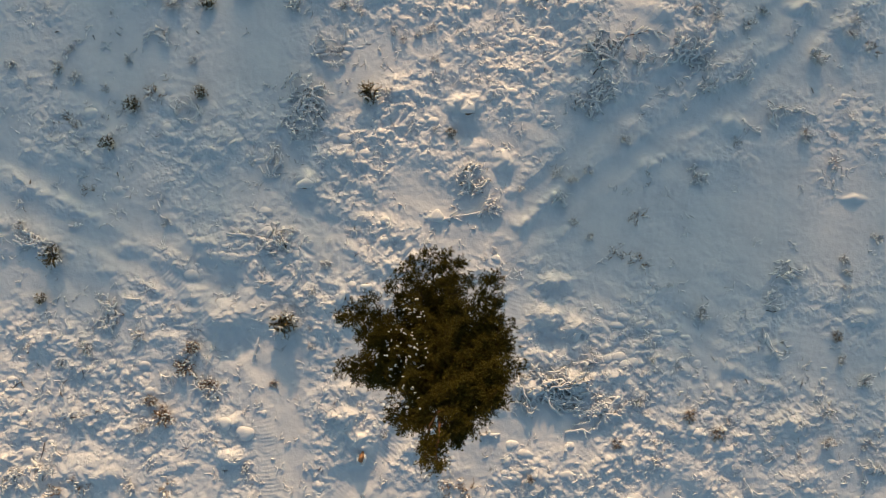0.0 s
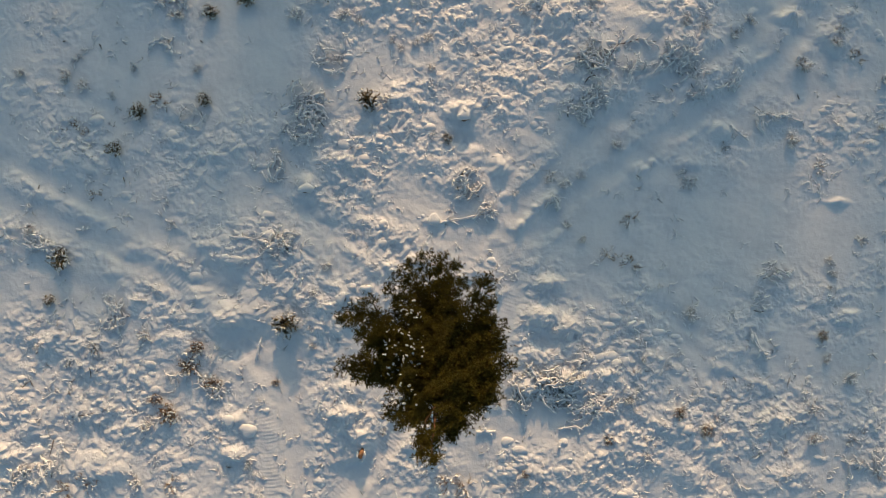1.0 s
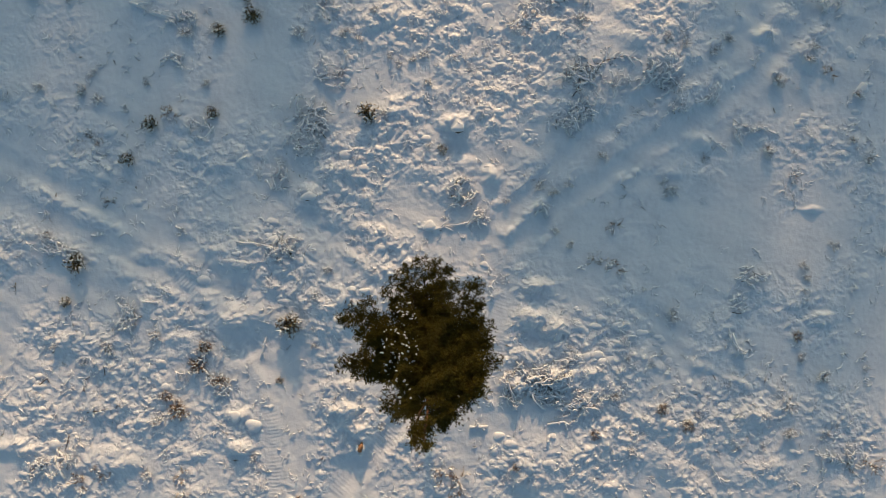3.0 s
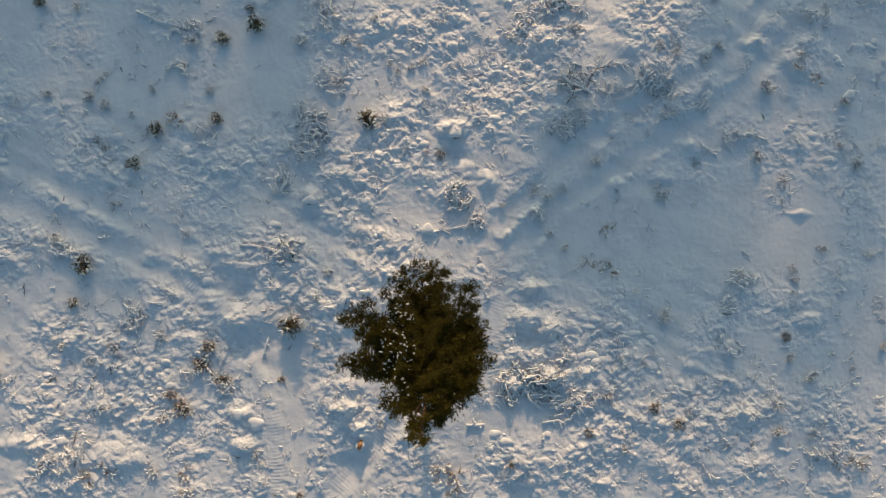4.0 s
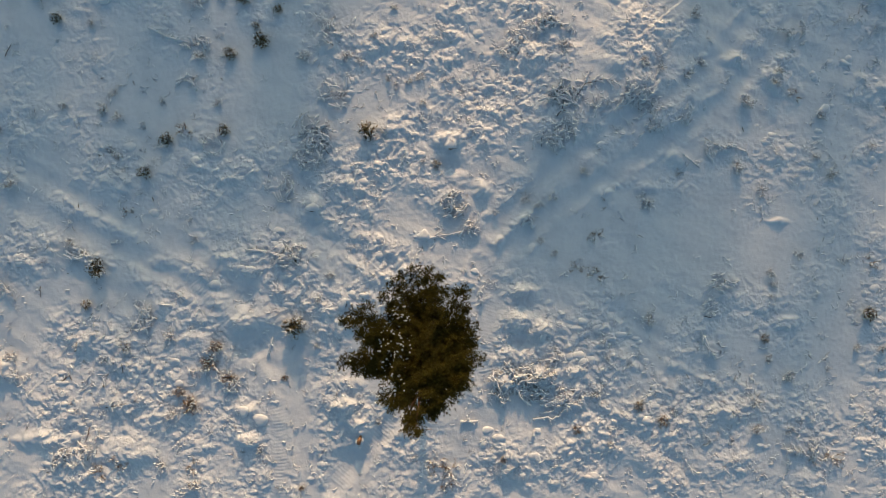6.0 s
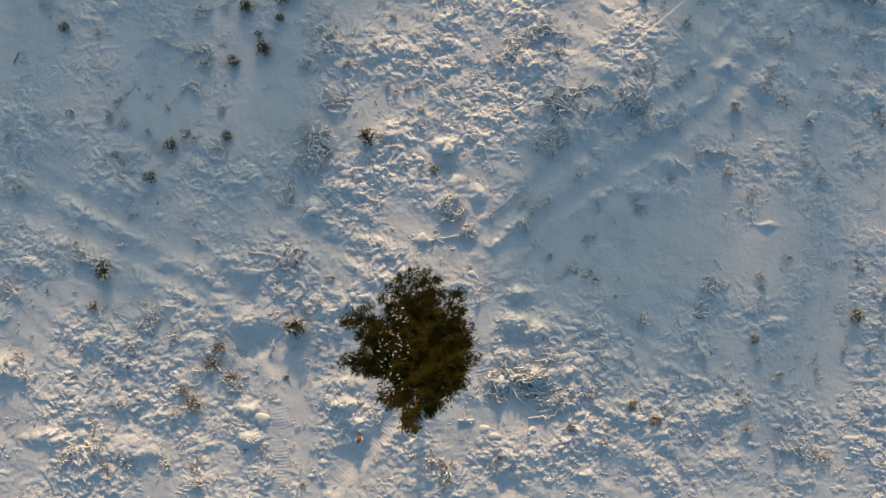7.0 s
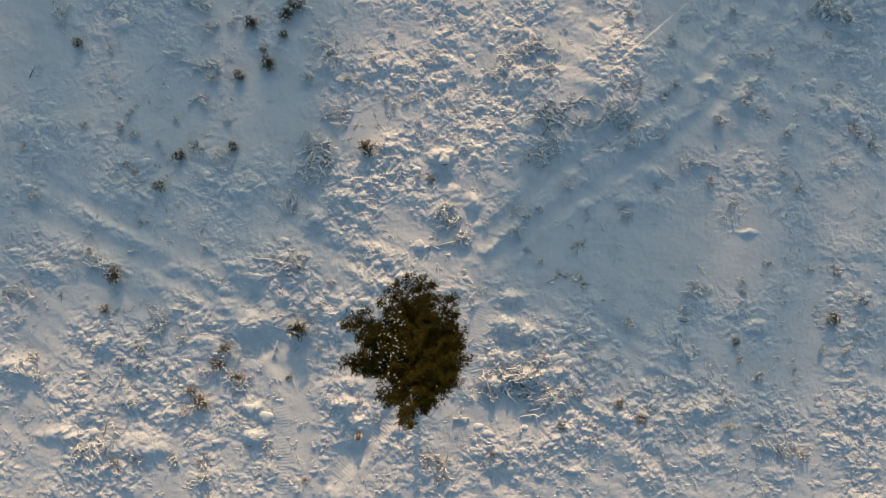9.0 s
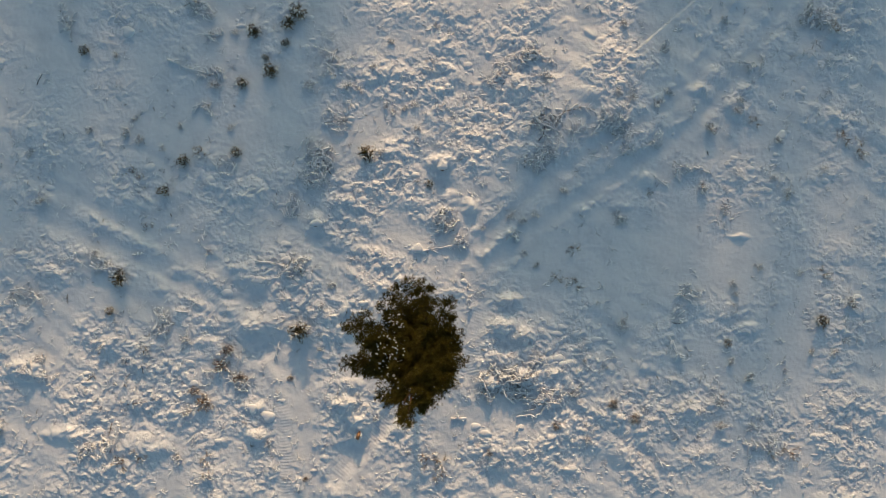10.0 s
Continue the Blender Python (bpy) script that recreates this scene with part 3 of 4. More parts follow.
def snowy_branch(parent, path, r, rnd, snow=1.0, boughs=False):
    """A dead branch with side twigs, and the snow that lies along it."""
    wood, white = Shape(), Shape()
    n = len(path)
    todo = [(path, r)]
    for i in range(1, n - 1):
        for _ in range(rnd.choice((0, 1, 1, 2)) if n > 6 else rnd.choice((1, 1, 2))):
            way = path[i + 1] - path[i - 1]
            a = math.atan2(way.y, way.x) + rnd.choice((-1, 1)) * rnd.uniform(0.4, 1.3)
            reach = min(0.42, (path[-1] - path[0]).length * rnd.uniform(0.08, 0.32))
            end = path[i] + Vector((math.cos(a) * reach, math.sin(a) * reach, rnd.uniform(-0.05, 0.08)))
            todo.append((bend(path[i], end, 0.02, rnd, 4, 0.2, 0.08), r * 0.55))
    for line, rr in todo:
        m = len(line)
        wood.tube(line, [max(rr * (1 - 0.6 * i / (m - 1)), 0.005) for i in range(m)], 4)
        if snow > 0 and rnd.random() < 0.93:
            fat = [max(0.008, (0.026 + rr) * snow * rnd.choice((0.4, 0.8, 1.0, 1.2, 1.5)) * (1 - 0.4 * i / (m - 1))) for i in range(m)]
            white.tube([p + Vector((0, 0, rr * 0.7 + fat[i] * 0.5)) for i, p in enumerate(line)], fat, 5, 0.85)
    if boughs:
        leaf = Shape()
        for line, rr in todo:
            for p, q in zip(line, line[1:]):
                leaf.shoot(p - Vector((0, 0, 0.01)), q - p, (q - p).length, 0.035, rnd, 10, 0.008)
    limb = part("branch", wood, TWIG, parent)
    if white.v:
        tagged(part("snow", white, SNOW_LOOSE, limb, "ridge of snow along the branch"), kind="stuff")
    if boughs:
        tagged(part("foliage", leaf, NEEDLE, limb, "dark withered needles", smooth=False), kind="stuff")
    return limb


def brush_pile(x, y, rx, ry, turn, count, seed, label, fan=None, thick=0.016, boughs=False):
    """Felling waste: branches that lie over one another under snow. fan: the way that they mostly point."""
    rnd = random.Random(seed)
    pile = thing("brush_pile", x, y, ground_at(x, y), label, "brush pile", "felling waste on the clearing")
    ca, sa2 = math.cos(radians(turn)), math.sin(radians(turn))
    for k in range(int(count * 1.1)):
        u, v = rnd.gauss(0, 0.42) * rx, rnd.gauss(0, 0.42) * ry
        cx, cy = u * ca - v * sa2, u * sa2 + v * ca
        a = rnd.uniform(0, math.pi) if fan is None else radians(fan) + rnd.gauss(0, 0.5)
        half = rnd.uniform(0.15, 0.6) * (0.6 + 0.4 * max(rx, ry)) * 0.8
        ends = []
        for s in (-1, 1):
            ex, ey = cx + s * math.cos(a) * half, cy + s * math.sin(a) * half
            ends.append(Vector((ex, ey, ground_at(x + ex, y + ey) - ground_at(x, y) + rnd.uniform(0.0, 0.06) + (0.06 if rnd.random() < 0.3 else 0))))
        snowy_branch(pile, bend(ends[0], ends[1], rnd.uniform(-0.01, 0.06), rnd, 8, 0.22, 0.05), thick * rnd.uniform(0.5, 1.3), rnd, 1.0, boughs)
    return pile


def fallen_branch(points, r, seed, label, snow=1.0):
    rnd = random.Random(seed)
    (x, y) = points[0]
    z = ground_at(x, y)
    br = thing("fallen_branch", x, y, z, label, "branch", "loose branches on the snow")
    path = []
    for (ax, ay), (bx, by) in zip(points, points[1:]):
        for k in range(3):
            px, py = ax + (bx - ax) * k / 3, ay + (by - ay) * k / 3
            path.append(Vector((px - x + rnd.uniform(-0.02, 0.02), py - y + rnd.uniform(-0.02, 0.02), ground_at(px, py) - z + 0.03)))
    px, py = points[-1]
    path.append(Vector((px - x, py - y, ground_at(px, py) - z + 0.03)))
    snowy_branch(br, path, r, rnd, snow)
    return br


def tuft_kind(name, seed, label, category, group, mat, height, spread, stems, needles, snowy, green=True, stem=None):
    """A small plant under snow: thin stems with needles or leaves, and snow on their ends. Built once and copied."""
    rnd = random.Random(seed)
    plant = thing(name, 0, 0, 0, label, category, group)
    wood, leaf, white = Shape(), Shape(), Shape()
    for k in range(stems):
        a, lean = rnd.uniform(0, 6.283), rnd.random() ** 0.6 * spread
        root = Vector((math.cos(a) * lean * 0.25, math.sin(a) * lean * 0.25, -0.05))
        tip = Vector((math.cos(a) * lean, math.sin(a) * lean, height * rnd.uniform(0.55, 1.0) * (1 - 0.45 * lean / spread)))
        path = bend(root, tip, 0.03, rnd, 5, 0.14)
        wood.tube(path, [0.006, 0.005, 0.004, 0.0035, 0.003], 3)
        for j in (1, 2, 3, 4):
            way = path[j] - path[j - 1]
            if needles:
                leaf.shoot(path[j - 1], way + Vector((0, 0, 0.05)), way.length, 0.05 if green else 0.035, rnd, needles, 0.007)
            for s in (0, 1):
                if rnd.random() < 0.8:
                    b = a + rnd.uniform(-1.3, 1.3)
                    reach = rnd.uniform(0.05, 0.12)
                    end = path[j] + Vector((math.cos(b) * reach, math.sin(b) * reach, reach * rnd.uniform(-0.1, 0.5)))
                    wood.tube([path[j], end], [0.004, 0.002], 3)
                    if needles:
                        leaf.shoot(path[j], end - path[j], reach, 0.045 if green else 0.03, rnd, needles, 0.007)
                    if rnd.random() < snowy:
                        white.tube([path[j] + Vector((0, 0, 0.012)), (path[j] + end) / 2 + Vector((0, 0, 0.02)), end + Vector((0, 0, 0.012))],
                                   [0.014, 0.022 * rnd.uniform(0.8, 1.4), 0.012], 4, 0.8)
        if rnd.random() < snowy:
            white.blob(path[-1], 0.036 * rnd.uniform(0.6, 1.4), 0.028 * rnd.uniform(0.6, 1.4), 0.025, rnd, 3, 6)
    tagged(part("stalk", wood, stem or TWIG, plant), kind="stuff")
    if leaf.v:
        tagged(part("foliage", leaf, mat, plant, smooth=False), kind="stuff")
    if white.v:
        tagged(part("snow", white, SNOW_LOOSE, plant, "bits of snow on the tips"), kind="stuff")
    return plant


def plant_out(kinds, places, seed):
    """Copies of the kinds at x, y, radius; the first of each kind goes to a place itself."""
    rnd = random.Random(seed)
    used = set()
    for i, (x, y, s) in enumerate(places):
        kind, size = kinds[i % len(kinds)]
        m = pose(x, y, ground_at(x, y) - 0.01, rnd.uniform(-8, 8), rnd.uniform(-8, 8), rnd.uniform(0, 360)) @ Matrix.Scale(s / size, 4)
        if kind not in used:
            used.add(kind)
            kind.matrix_basis = m
        else:
            copy_thing(kind, m)


stump(-4.84, 2.32, 0.27, 0.3, 20, 0.1, 1, 'pine stump under a rounded cap of snow')
stump(-0.23, 1.19, 0.27, 0.32, 60, -0.1, 2, 'pine stump under snow with a dark edge')
stump(-6.98, -6.44, 0.32, 0.32, 10, 0.1, 3, 'pine stump under a rounded cap of snow')
stump(-2.70, -1.29, 0.2, 0.28, 0, 0, 4, 'pine stump under a rounded cap of snow')
stump(-3.60, -1.65, 0.24, 0.2, 90, 0, 5, 'pine stump under a rounded cap of snow')
stump(1.87, -0.31, 0.18, 0.2, 0, 0, 6, 'pine stump under a rounded cap of snow')
stump(2.41, -6.92, 0.22, 0.2, 0, 0, 7, 'pine stump under a rounded cap of snow')
stump(4.67, -2.99, 0.24, 0.25, 40, 0.1, 8, 'pine stump under a rounded cap of snow')
stump(-13.42, 10.97, 0.3, 0.3, 0, 0.1, 9, 'pine stump under snow with a dark edge')
stump(0.87, 4.92, 0.24, 0.25, 0, 0, 10, 'pine stump under a rounded cap of snow')
stump(-7.64, -6.06, 0.26, 0.22, 0, 0, 11, 'pine stump under a rounded cap of snow')
stump(-3.50, -5.86, 0.2, 0.15, 0, 0, 12, 'pine stump under a rounded cap of snow')
stump(16.53, 6.49, 0.26, 0.3, 0, 0.1, 13, 'snow-topped stump among dry twigs')
stump(7.40, -1.53, 0.2, 0.15, 0, 0, 14, 'pine stump under a rounded cap of snow')
stump(7.92, -2.95, 0.25, 0.15, 0, 0, 15, 'pine stump under a rounded cap of snow')
brush_pile(-4.80, 5.16, 0.95, 1.05, 0, 34, 101, 'pile of snow-coated pine boughs with dark gaps', boughs=True)
brush_pile(-4.90, 4.06, 0.6, 0.3, 0, 9, 102, 'felling waste of thin branches coated with snow')
brush_pile(-6.00, 3.20, 0.35, 0.6, 0, 7, 103, 'felling waste of thin branches coated with snow')
brush_pile(0.95, 2.46, 0.7, 0.7, 0, 18, 104, 'pile of snow-coated pine boughs with dark gaps', fan=50, boughs=True)
brush_pile(5.52, 6.96, 1.0, 0.7, 0, 26, 105, 'pile of snow-coated pine boughs with dark gaps', boughs=True)
brush_pile(5.56, 5.66, 0.8, 0.7, 0, 16, 106, 'felling waste of thin branches coated with snow', fan=60)
brush_pile(4.91, 4.96, 0.7, 0.45, 0, 10, 107, 'felling waste of thin branches coated with snow')
brush_pile(8.32, 6.96, 1.0, 0.6, -20, 20, 108, 'felling waste of thin branches coated with snow')
brush_pile(6.92, 6.66, 0.8, 0.4, 0, 8, 109, 'felling waste of thin branches coated with snow')
brush_pile(-5.70, 0.41, 0.6, 0.55, 0, 16, 110, 'pile of snow-coated pine boughs with dark gaps', boughs=True)
brush_pile(4.01, -4.95, 1.4, 0.85, 0, 52, 111, 'pile of snow-coated pine boughs with dark gaps', boughs=True)
brush_pile(5.62, -5.66, 1.0, 0.5, 20, 22, 112, 'felling waste of thin branches coated with snow', fan=35)
brush_pile(12.17, -0.81, 0.6, 0.4, 0, 10, 113, 'felling waste of thin branches coated with snow', fan=20)
brush_pile(11.76, -1.85, 0.45, 0.35, 0, 6, 114, 'felling waste of thin branches coated with snow', fan=50)
brush_pile(-11.75, -2.35, 0.45, 0.7, 0, 10, 115, 'felling waste of thin branches coated with snow', fan=80)
brush_pile(-8.91, -4.05, 0.7, 0.7, 0, 9, 116, 'pile of snow-coated pine boughs with dark gaps', boughs=True)
brush_pile(-8.21, -4.95, 0.7, 0.4, -30, 10, 117, 'felling waste of thin branches coated with snow')
brush_pile(-4.26, 7.16, 0.8, 0.7, 0, 10, 118, 'felling waste of thin branches coated with snow')
brush_pile(4.01, 1.86, 0.4, 0.3, 0, 5, 119, 'felling waste of thin branches coated with snow')
brush_pile(9.32, 5.66, 0.5, 0.4, 0, 8, 120, 'felling waste of thin branches coated with snow')
brush_pile(10.56, 6.02, 0.5, 0.25, 15, 6, 121, 'felling waste of thin branches coated with snow')
brush_pile(12.13, 4.86, 0.8, 0.4, 0, 9, 122, 'felling waste of thin branches coated with snow', fan=-30)
brush_pile(-10.01, 7.56, 0.7, 0.35, 0, 8, 123, 'felling waste of thin branches coated with snow')
brush_pile(-9.11, 4.86, 0.6, 0.4, 0, 8, 124, 'felling waste of thin branches coated with snow')
brush_pile(1.81, 1.56, 0.4, 0.4, 0, 7, 125, 'felling waste of thin branches coated with snow')
brush_pile(-10.19, 12.05, 1.0, 0.6, -20, 15, 126, 'felling waste of thin branches coated with snow', fan=-30)
brush_pile(-9.54, 10.97, 0.6, 0.5, 0, 8, 127, 'felling waste of thin branches coated with snow')
brush_pile(-16.14, 11.41, 0.5, 0.9, 0, 10, 128, 'felling waste of thin branches coated with snow', fan=80)
brush_pile(-9.60, 9.00, 0.9, 0.4, 0, 12, 129, 'felling waste of thin branches coated with snow')
brush_pile(15.03, 9.60, 0.6, 0.4, 0, 8, 130, 'felling waste of thin branches coated with snow')
brush_pile(18.09, 11.85, 1.0, 0.6, -20, 20, 131, 'pile of snow-coated pine boughs with dark gaps', boughs=True)
brush_pile(5.07, 9.98, 0.7, 0.5, 0, 16, 132, 'pile of snow-coated pine boughs with dark gaps', boughs=True)
brush_pile(-17.30, -4.50, 0.8, 0.5, 0, 9, 133, 'felling waste of thin branches coated with snow')
brush_pile(-15.11, -7.99, 0.9, 0.4, 20, 10, 134, 'felling waste of thin branches coated with snow', fan=30)
brush_pile(-4.24, 9.73, 0.6, 0.7, 0, 9, 135, 'felling waste of thin branches coated with snow')
brush_pile(-18.08, -1.01, 1.0, 0.4, 0, 10, 136, 'felling waste of thin branches coated with snow', fan=-20)
brush_pile(-14.51, 0.45, 1.0, 0.35, -20, 12, 137, 'felling waste of thin branches coated with snow', fan=-20)
brush_pile(-14.01, -7.76, 0.8, 0.5, 0, 9, 138, 'felling waste of thin branches coated with snow', fan=80)
brush_pile(15.29, -7.87, 0.8, 0.5, 0, 9, 139, 'felling waste of thin branches coated with snow')
brush_pile(3.39, 9.21, 0.9, 0.7, 0, 14, 140, 'felling waste of thin branches coated with snow')
fallen_branch([(-0.13, 1.03), (0.31, 1.15), (1.11, 1.29), (1.75, 1.52)], 0.018, 201, 'single dead branch lying on the snow under a white ridge', 1.0)
fallen_branch([(-7.6, 0.59), (-6.7, 0.49), (-5.9, 0.33)], 0.02, 202, 'single dead branch lying on the snow under a white ridge', 1.2)
fallen_branch([(11.28, -2.79), (11.48, -3.39), (11.88, -3.95)], 0.015, 203, 'single dead branch lying on the snow under a white ridge', 1.2)
fallen_branch([(10.52, 4.6), (10.82, 4.36), (11.22, 4.04)], 0.012, 204, 'single dead branch lying on the snow under a white ridge', 1.2)
fallen_branch([(-14.41, -7.16), (-14.31, -7.76), (-14.01, -8.4)], 0.02, 205, 'single dead branch lying on the snow under a white ridge', 1.3)
fallen_branch([(-13.71, -6.76), (-13.59, -7.06), (-13.35, -7.2)], 0.02, 206, 'single dead branch lying on the snow under a white ridge', 1.2)
fallen_branch([(6.02, 6.96), (6.42, 7.46), (7.12, 7.62), (7.76, 7.54)], 0.02, 207, 'single dead branch lying on the snow under a white ridge', 1.2)
fallen_branch([(2.25, -0.91), (2.03, -1.25), (2.17, -1.59)], 0.012, 208, 'single dead branch lying on the snow under a white ridge', 1.2)
fallen_branch([(4.35, -6.86), (4.27, -7.16)], 0.02, 209, 'single dead branch lying on the snow under a white ridge', 1.3)
fallen_branch([(-11.15, -1.67), (-10.61, -1.71)], 0.018, 210, 'single dead branch lying on the snow under a white ridge', 1.2)
fallen_branch([(-13.31, -5.92), (-12.41, -5.72)], 0.018, 211, 'single dead branch lying on the snow under a white ridge', 1.3)
fallen_branch([(-13.15, 0.83), (-12.67, 0.91)], 0.015, 212, 'single dead branch lying on the snow under a white ridge', 1.2)
fallen_branch([(4.31, -6.46), (4.91, -6.36), (5.21, -6.52)], 0.018, 213, 'single dead branch lying on the snow under a white ridge', 1.2)
fallen_branch([(-12.27, -2.65), (-12.01, -2.35), (-11.81, -2.85)], 0.018, 214, 'single dead branch lying on the snow under a white ridge', 1.3)
fallen_branch([(1.31, -6.56), (2.01, -6.52)], 0.02, 215, 'single dead branch lying on the snow under a white ridge', 1.3)
fallen_branch([(-15.22, -4.95), (-14.82, -4.59)], 0.02, 216, 'dark bare branch stub lying on the snow', 0.0)
fallen_branch([(-17.56, 8.56), (-17.3, 9.08)], 0.02, 217, 'single dead branch lying on the snow under a white ridge', 1.0)
fallen_branch([(-11.61, 9.73), (-10.84, 9.34), (-9.54, 9.08)], 0.016, 218, 'single dead branch lying on the snow under a white ridge', 1.2)
fallen_branch([(11.41, -2.95), (11.67, -3.6), (11.98, -3.99)], 0.014, 219, 'single dead branch lying on the snow under a white ridge', 1.2)
fallen_branch([(10.64, -8.12), (10.89, -8.51), (11.28, -8.77)], 0.014, 220, 'single dead branch lying on the snow under a white ridge', 1.0)
fallen_branch([(6.22, -5.15), (5.92, -5.46), (5.52, -6.16)], 0.02, 221, 'single dead branch lying on the snow under a white ridge', 1.3)
fallen_branch([(3.61, -5.25), (4.31, -5.72), (5.11, -5.86)], 0.02, 222, 'single dead branch lying on the snow under a white ridge', 1.3)
fallen_branch([(14.33, 4.76), (14.73, 4.36)], 0.01, 223, 'single dead branch lying on the snow under a white ridge', 1.0)
fallen_branch([(-6.5, -3.05), (-6.74, -3.95)], 0.01, 224, 'single dead branch lying on the snow under a white ridge', 1.0)

# short dark stubs of wood: from east, north, to east, north
for k, (x, y, x2, y2) in enumerate((
        (-16.09, -0.94, -16.09, -1.40), (-14.86, -4.52, -14.69, -4.81), (-13.44, -4.98, -13.32, -5.13), (-13.95, -6.75, -14.08, -7.30),
        (-14.38, -7.67, -14.32, -7.84), (-7.76, -7.73, -7.55, -7.76), (2.68, -3.39, 2.83, -3.45), (10.71, -4.59, 10.81, -4.78),
        (13.04, 5.71, 13.09, 5.52), (-12.30, 7.58, -12.24, 7.39), (-13.61, 7.66, -13.47, 7.66), (-11.49, 2.76, -11.45, 2.59),
        (-14.52, 2.47, -14.48, 2.31), (-12.62, -4.15, -12.56, -4.53), (-14.64, -3.63, -14.48, -3.55), (-8.67, 7.71, -8.56, 7.60))):
    fallen_branch([(x, y), (x2, y2)], 0.016, 300 + k, "short dark bare stub of wood in the snow", 0.0)

sapling_group, heather_group = "young pines on the clearing", "heather on the clearing"
sapling_a = tuft_kind("pine_sapling", 41, "small green-brown pine sapling half buried in snow", "sapling", sapling_group, SAPLING, 0.38, 0.3, 28, 11, 0.4)
sapling_b = tuft_kind("pine_sapling", 42, "small green-brown pine sapling half buried in snow", "sapling", sapling_group, SAPLING, 0.34, 0.32, 28, 11, 0.4)
sapling_c = tuft_kind("pine_sapling", 43, "small green-brown pine sapling half buried in snow", "sapling", sapling_group, SAPLING, 0.36, 0.3, 26, 11, 0.4)
heather_a = tuft_kind("heather_tuft", 44, "withered brown heather tuft tipped with snow", "shrub", heather_group, HEATHER, 0.26, 0.3, 20, 3, 0.7, False, HEATHER)
heather_b = tuft_kind("heather_tuft", 45, "withered brown heather tuft tipped with snow", "shrub", heather_group, HEATHER, 0.22, 0.3, 18, 3, 0.75, False, HEATHER)
heather_c = tuft_kind("heather_tuft", 46, "withered brown heather tuft tipped with snow", "shrub", heather_group, HEATHER, 0.28, 0.28, 20, 4, 0.8, False, HEATHER)
heather_d = tuft_kind("heather_tuft", 47, "withered brown heather tuft tipped with snow", "shrub", heather_group, HEATHER, 0.2, 0.32, 16, 2, 0.85, False, HEATHER)
dry_a = tuft_kind("heather_tuft", 50, "bushy brown heather standing clear of the snow", "shrub", heather_group, HEATHER, 0.26, 0.3, 32, 7, 0.22, False, HEATHER)
dry_b = tuft_kind("heather_tuft", 51, "bushy brown heather standing clear of the snow", "shrub", heather_group, HEATHER, 0.22, 0.32, 30, 7, 0.25, False, HEATHER)
grass_a = tuft_kind("grass_tuft", 48, "thin withered grass standing out of the snow", "grass", "withered grass", STRAW, 0.12, 0.3, 11, 2, 0.2, False, STRAW)
grass_b = tuft_kind("grass_tuft", 49, "thin withered grass standing out of the snow", "grass", "withered grass", STRAW, 0.1, 0.32, 10, 2, 0.2, False, STRAW)

DRY_HEATHER = [
    (-8.81, -3.39, 0.29), (-9.07, -4.15, 0.36), (-8.27, -4.79, 0.32), (-9.87, -5.86, 0.32), (-10.27, -5.25, 0.25), (8.66, -5.86, 0.21), (3.05, -8.06, 0.18), (6.16, -6.86, 0.17),
    (-6, -4.75, 0.17), (14, -3.08, 0.18), (-5.27, -9.29, 0.15), (9.76, -6.52, 0.23),
]
plant_out([(dry_a, 0.3), (dry_b, 0.3)], DRY_HEATHER, 34)
SAPLINGS = [
    (-10.91, 5.12, 0.34), (-5.54, -2.55, 0.52), (-11.77, 3.72, 0.32), (-8.55, 5.56, 0.29), (-2.58, 5.52, 0.29), (0.27, 4.14, 0.24), (-8.31, 8.71, 0.32), (-6.96, 9.21, 0.27),
    (-5.74, 11.92, 0.48), (-15.36, 10.11, 0.27), (-13.71, -0.25, 0.29), (-14.11, -1.69, 0.27), (18.27, -2.04, 0.36), (-6.18, 11.41, 0.24), (-7.22, 9.86, 0.2), (-6.31, 10.5, 0.24),
    (-7.73, 11.02, 0.24),
]
plant_out([(sapling_a, 0.34), (sapling_b, 0.34), (sapling_c, 0.34)], SAPLINGS, 31)
HEATHER_TUFTS = [
    (15.03, -4.65, 0.3), (15.43, 0.35, 0.23), (-12.51, -3.45, 0.3), (-10.71, -2.95, 0.3), (-10.61, -6.26, 0.25), (-4.7, -2.79, 0.16), (-4.64, -3.39, 0.16), (-4.6, -1.45, 0.2),
    (-4.1, -0.49, 0.22), (-1.36, 7.42, 0.22), (-1.76, 7.7, 0.16), (-1.9, 5.54, 0.19), (6.38, 3.86, 0.22), (5.11, 2.8, 0.26), (13.13, 6.76, 0.36), (9.02, 2.56, 0.32),
    (12.83, 4.06, 0.3), (13.93, 3.06, 0.36), (9.12, -2.25, 0.3), (13.63, -5.76, 0.3), (13.63, -6.86, 0.3), (15.13, -6.96, 0.32), (6.82, -5.46, 0.26), (7.52, -7.56, 0.23),
    (-2.1, -6.56, 0.2), (-2.9, -5.46, 0.13), (-7, -7.66, 0.22), (-10.99, -8.26, 0.26), (-8.81, 6.66, 0.2), (-9.71, 0.95, 0.26),
]
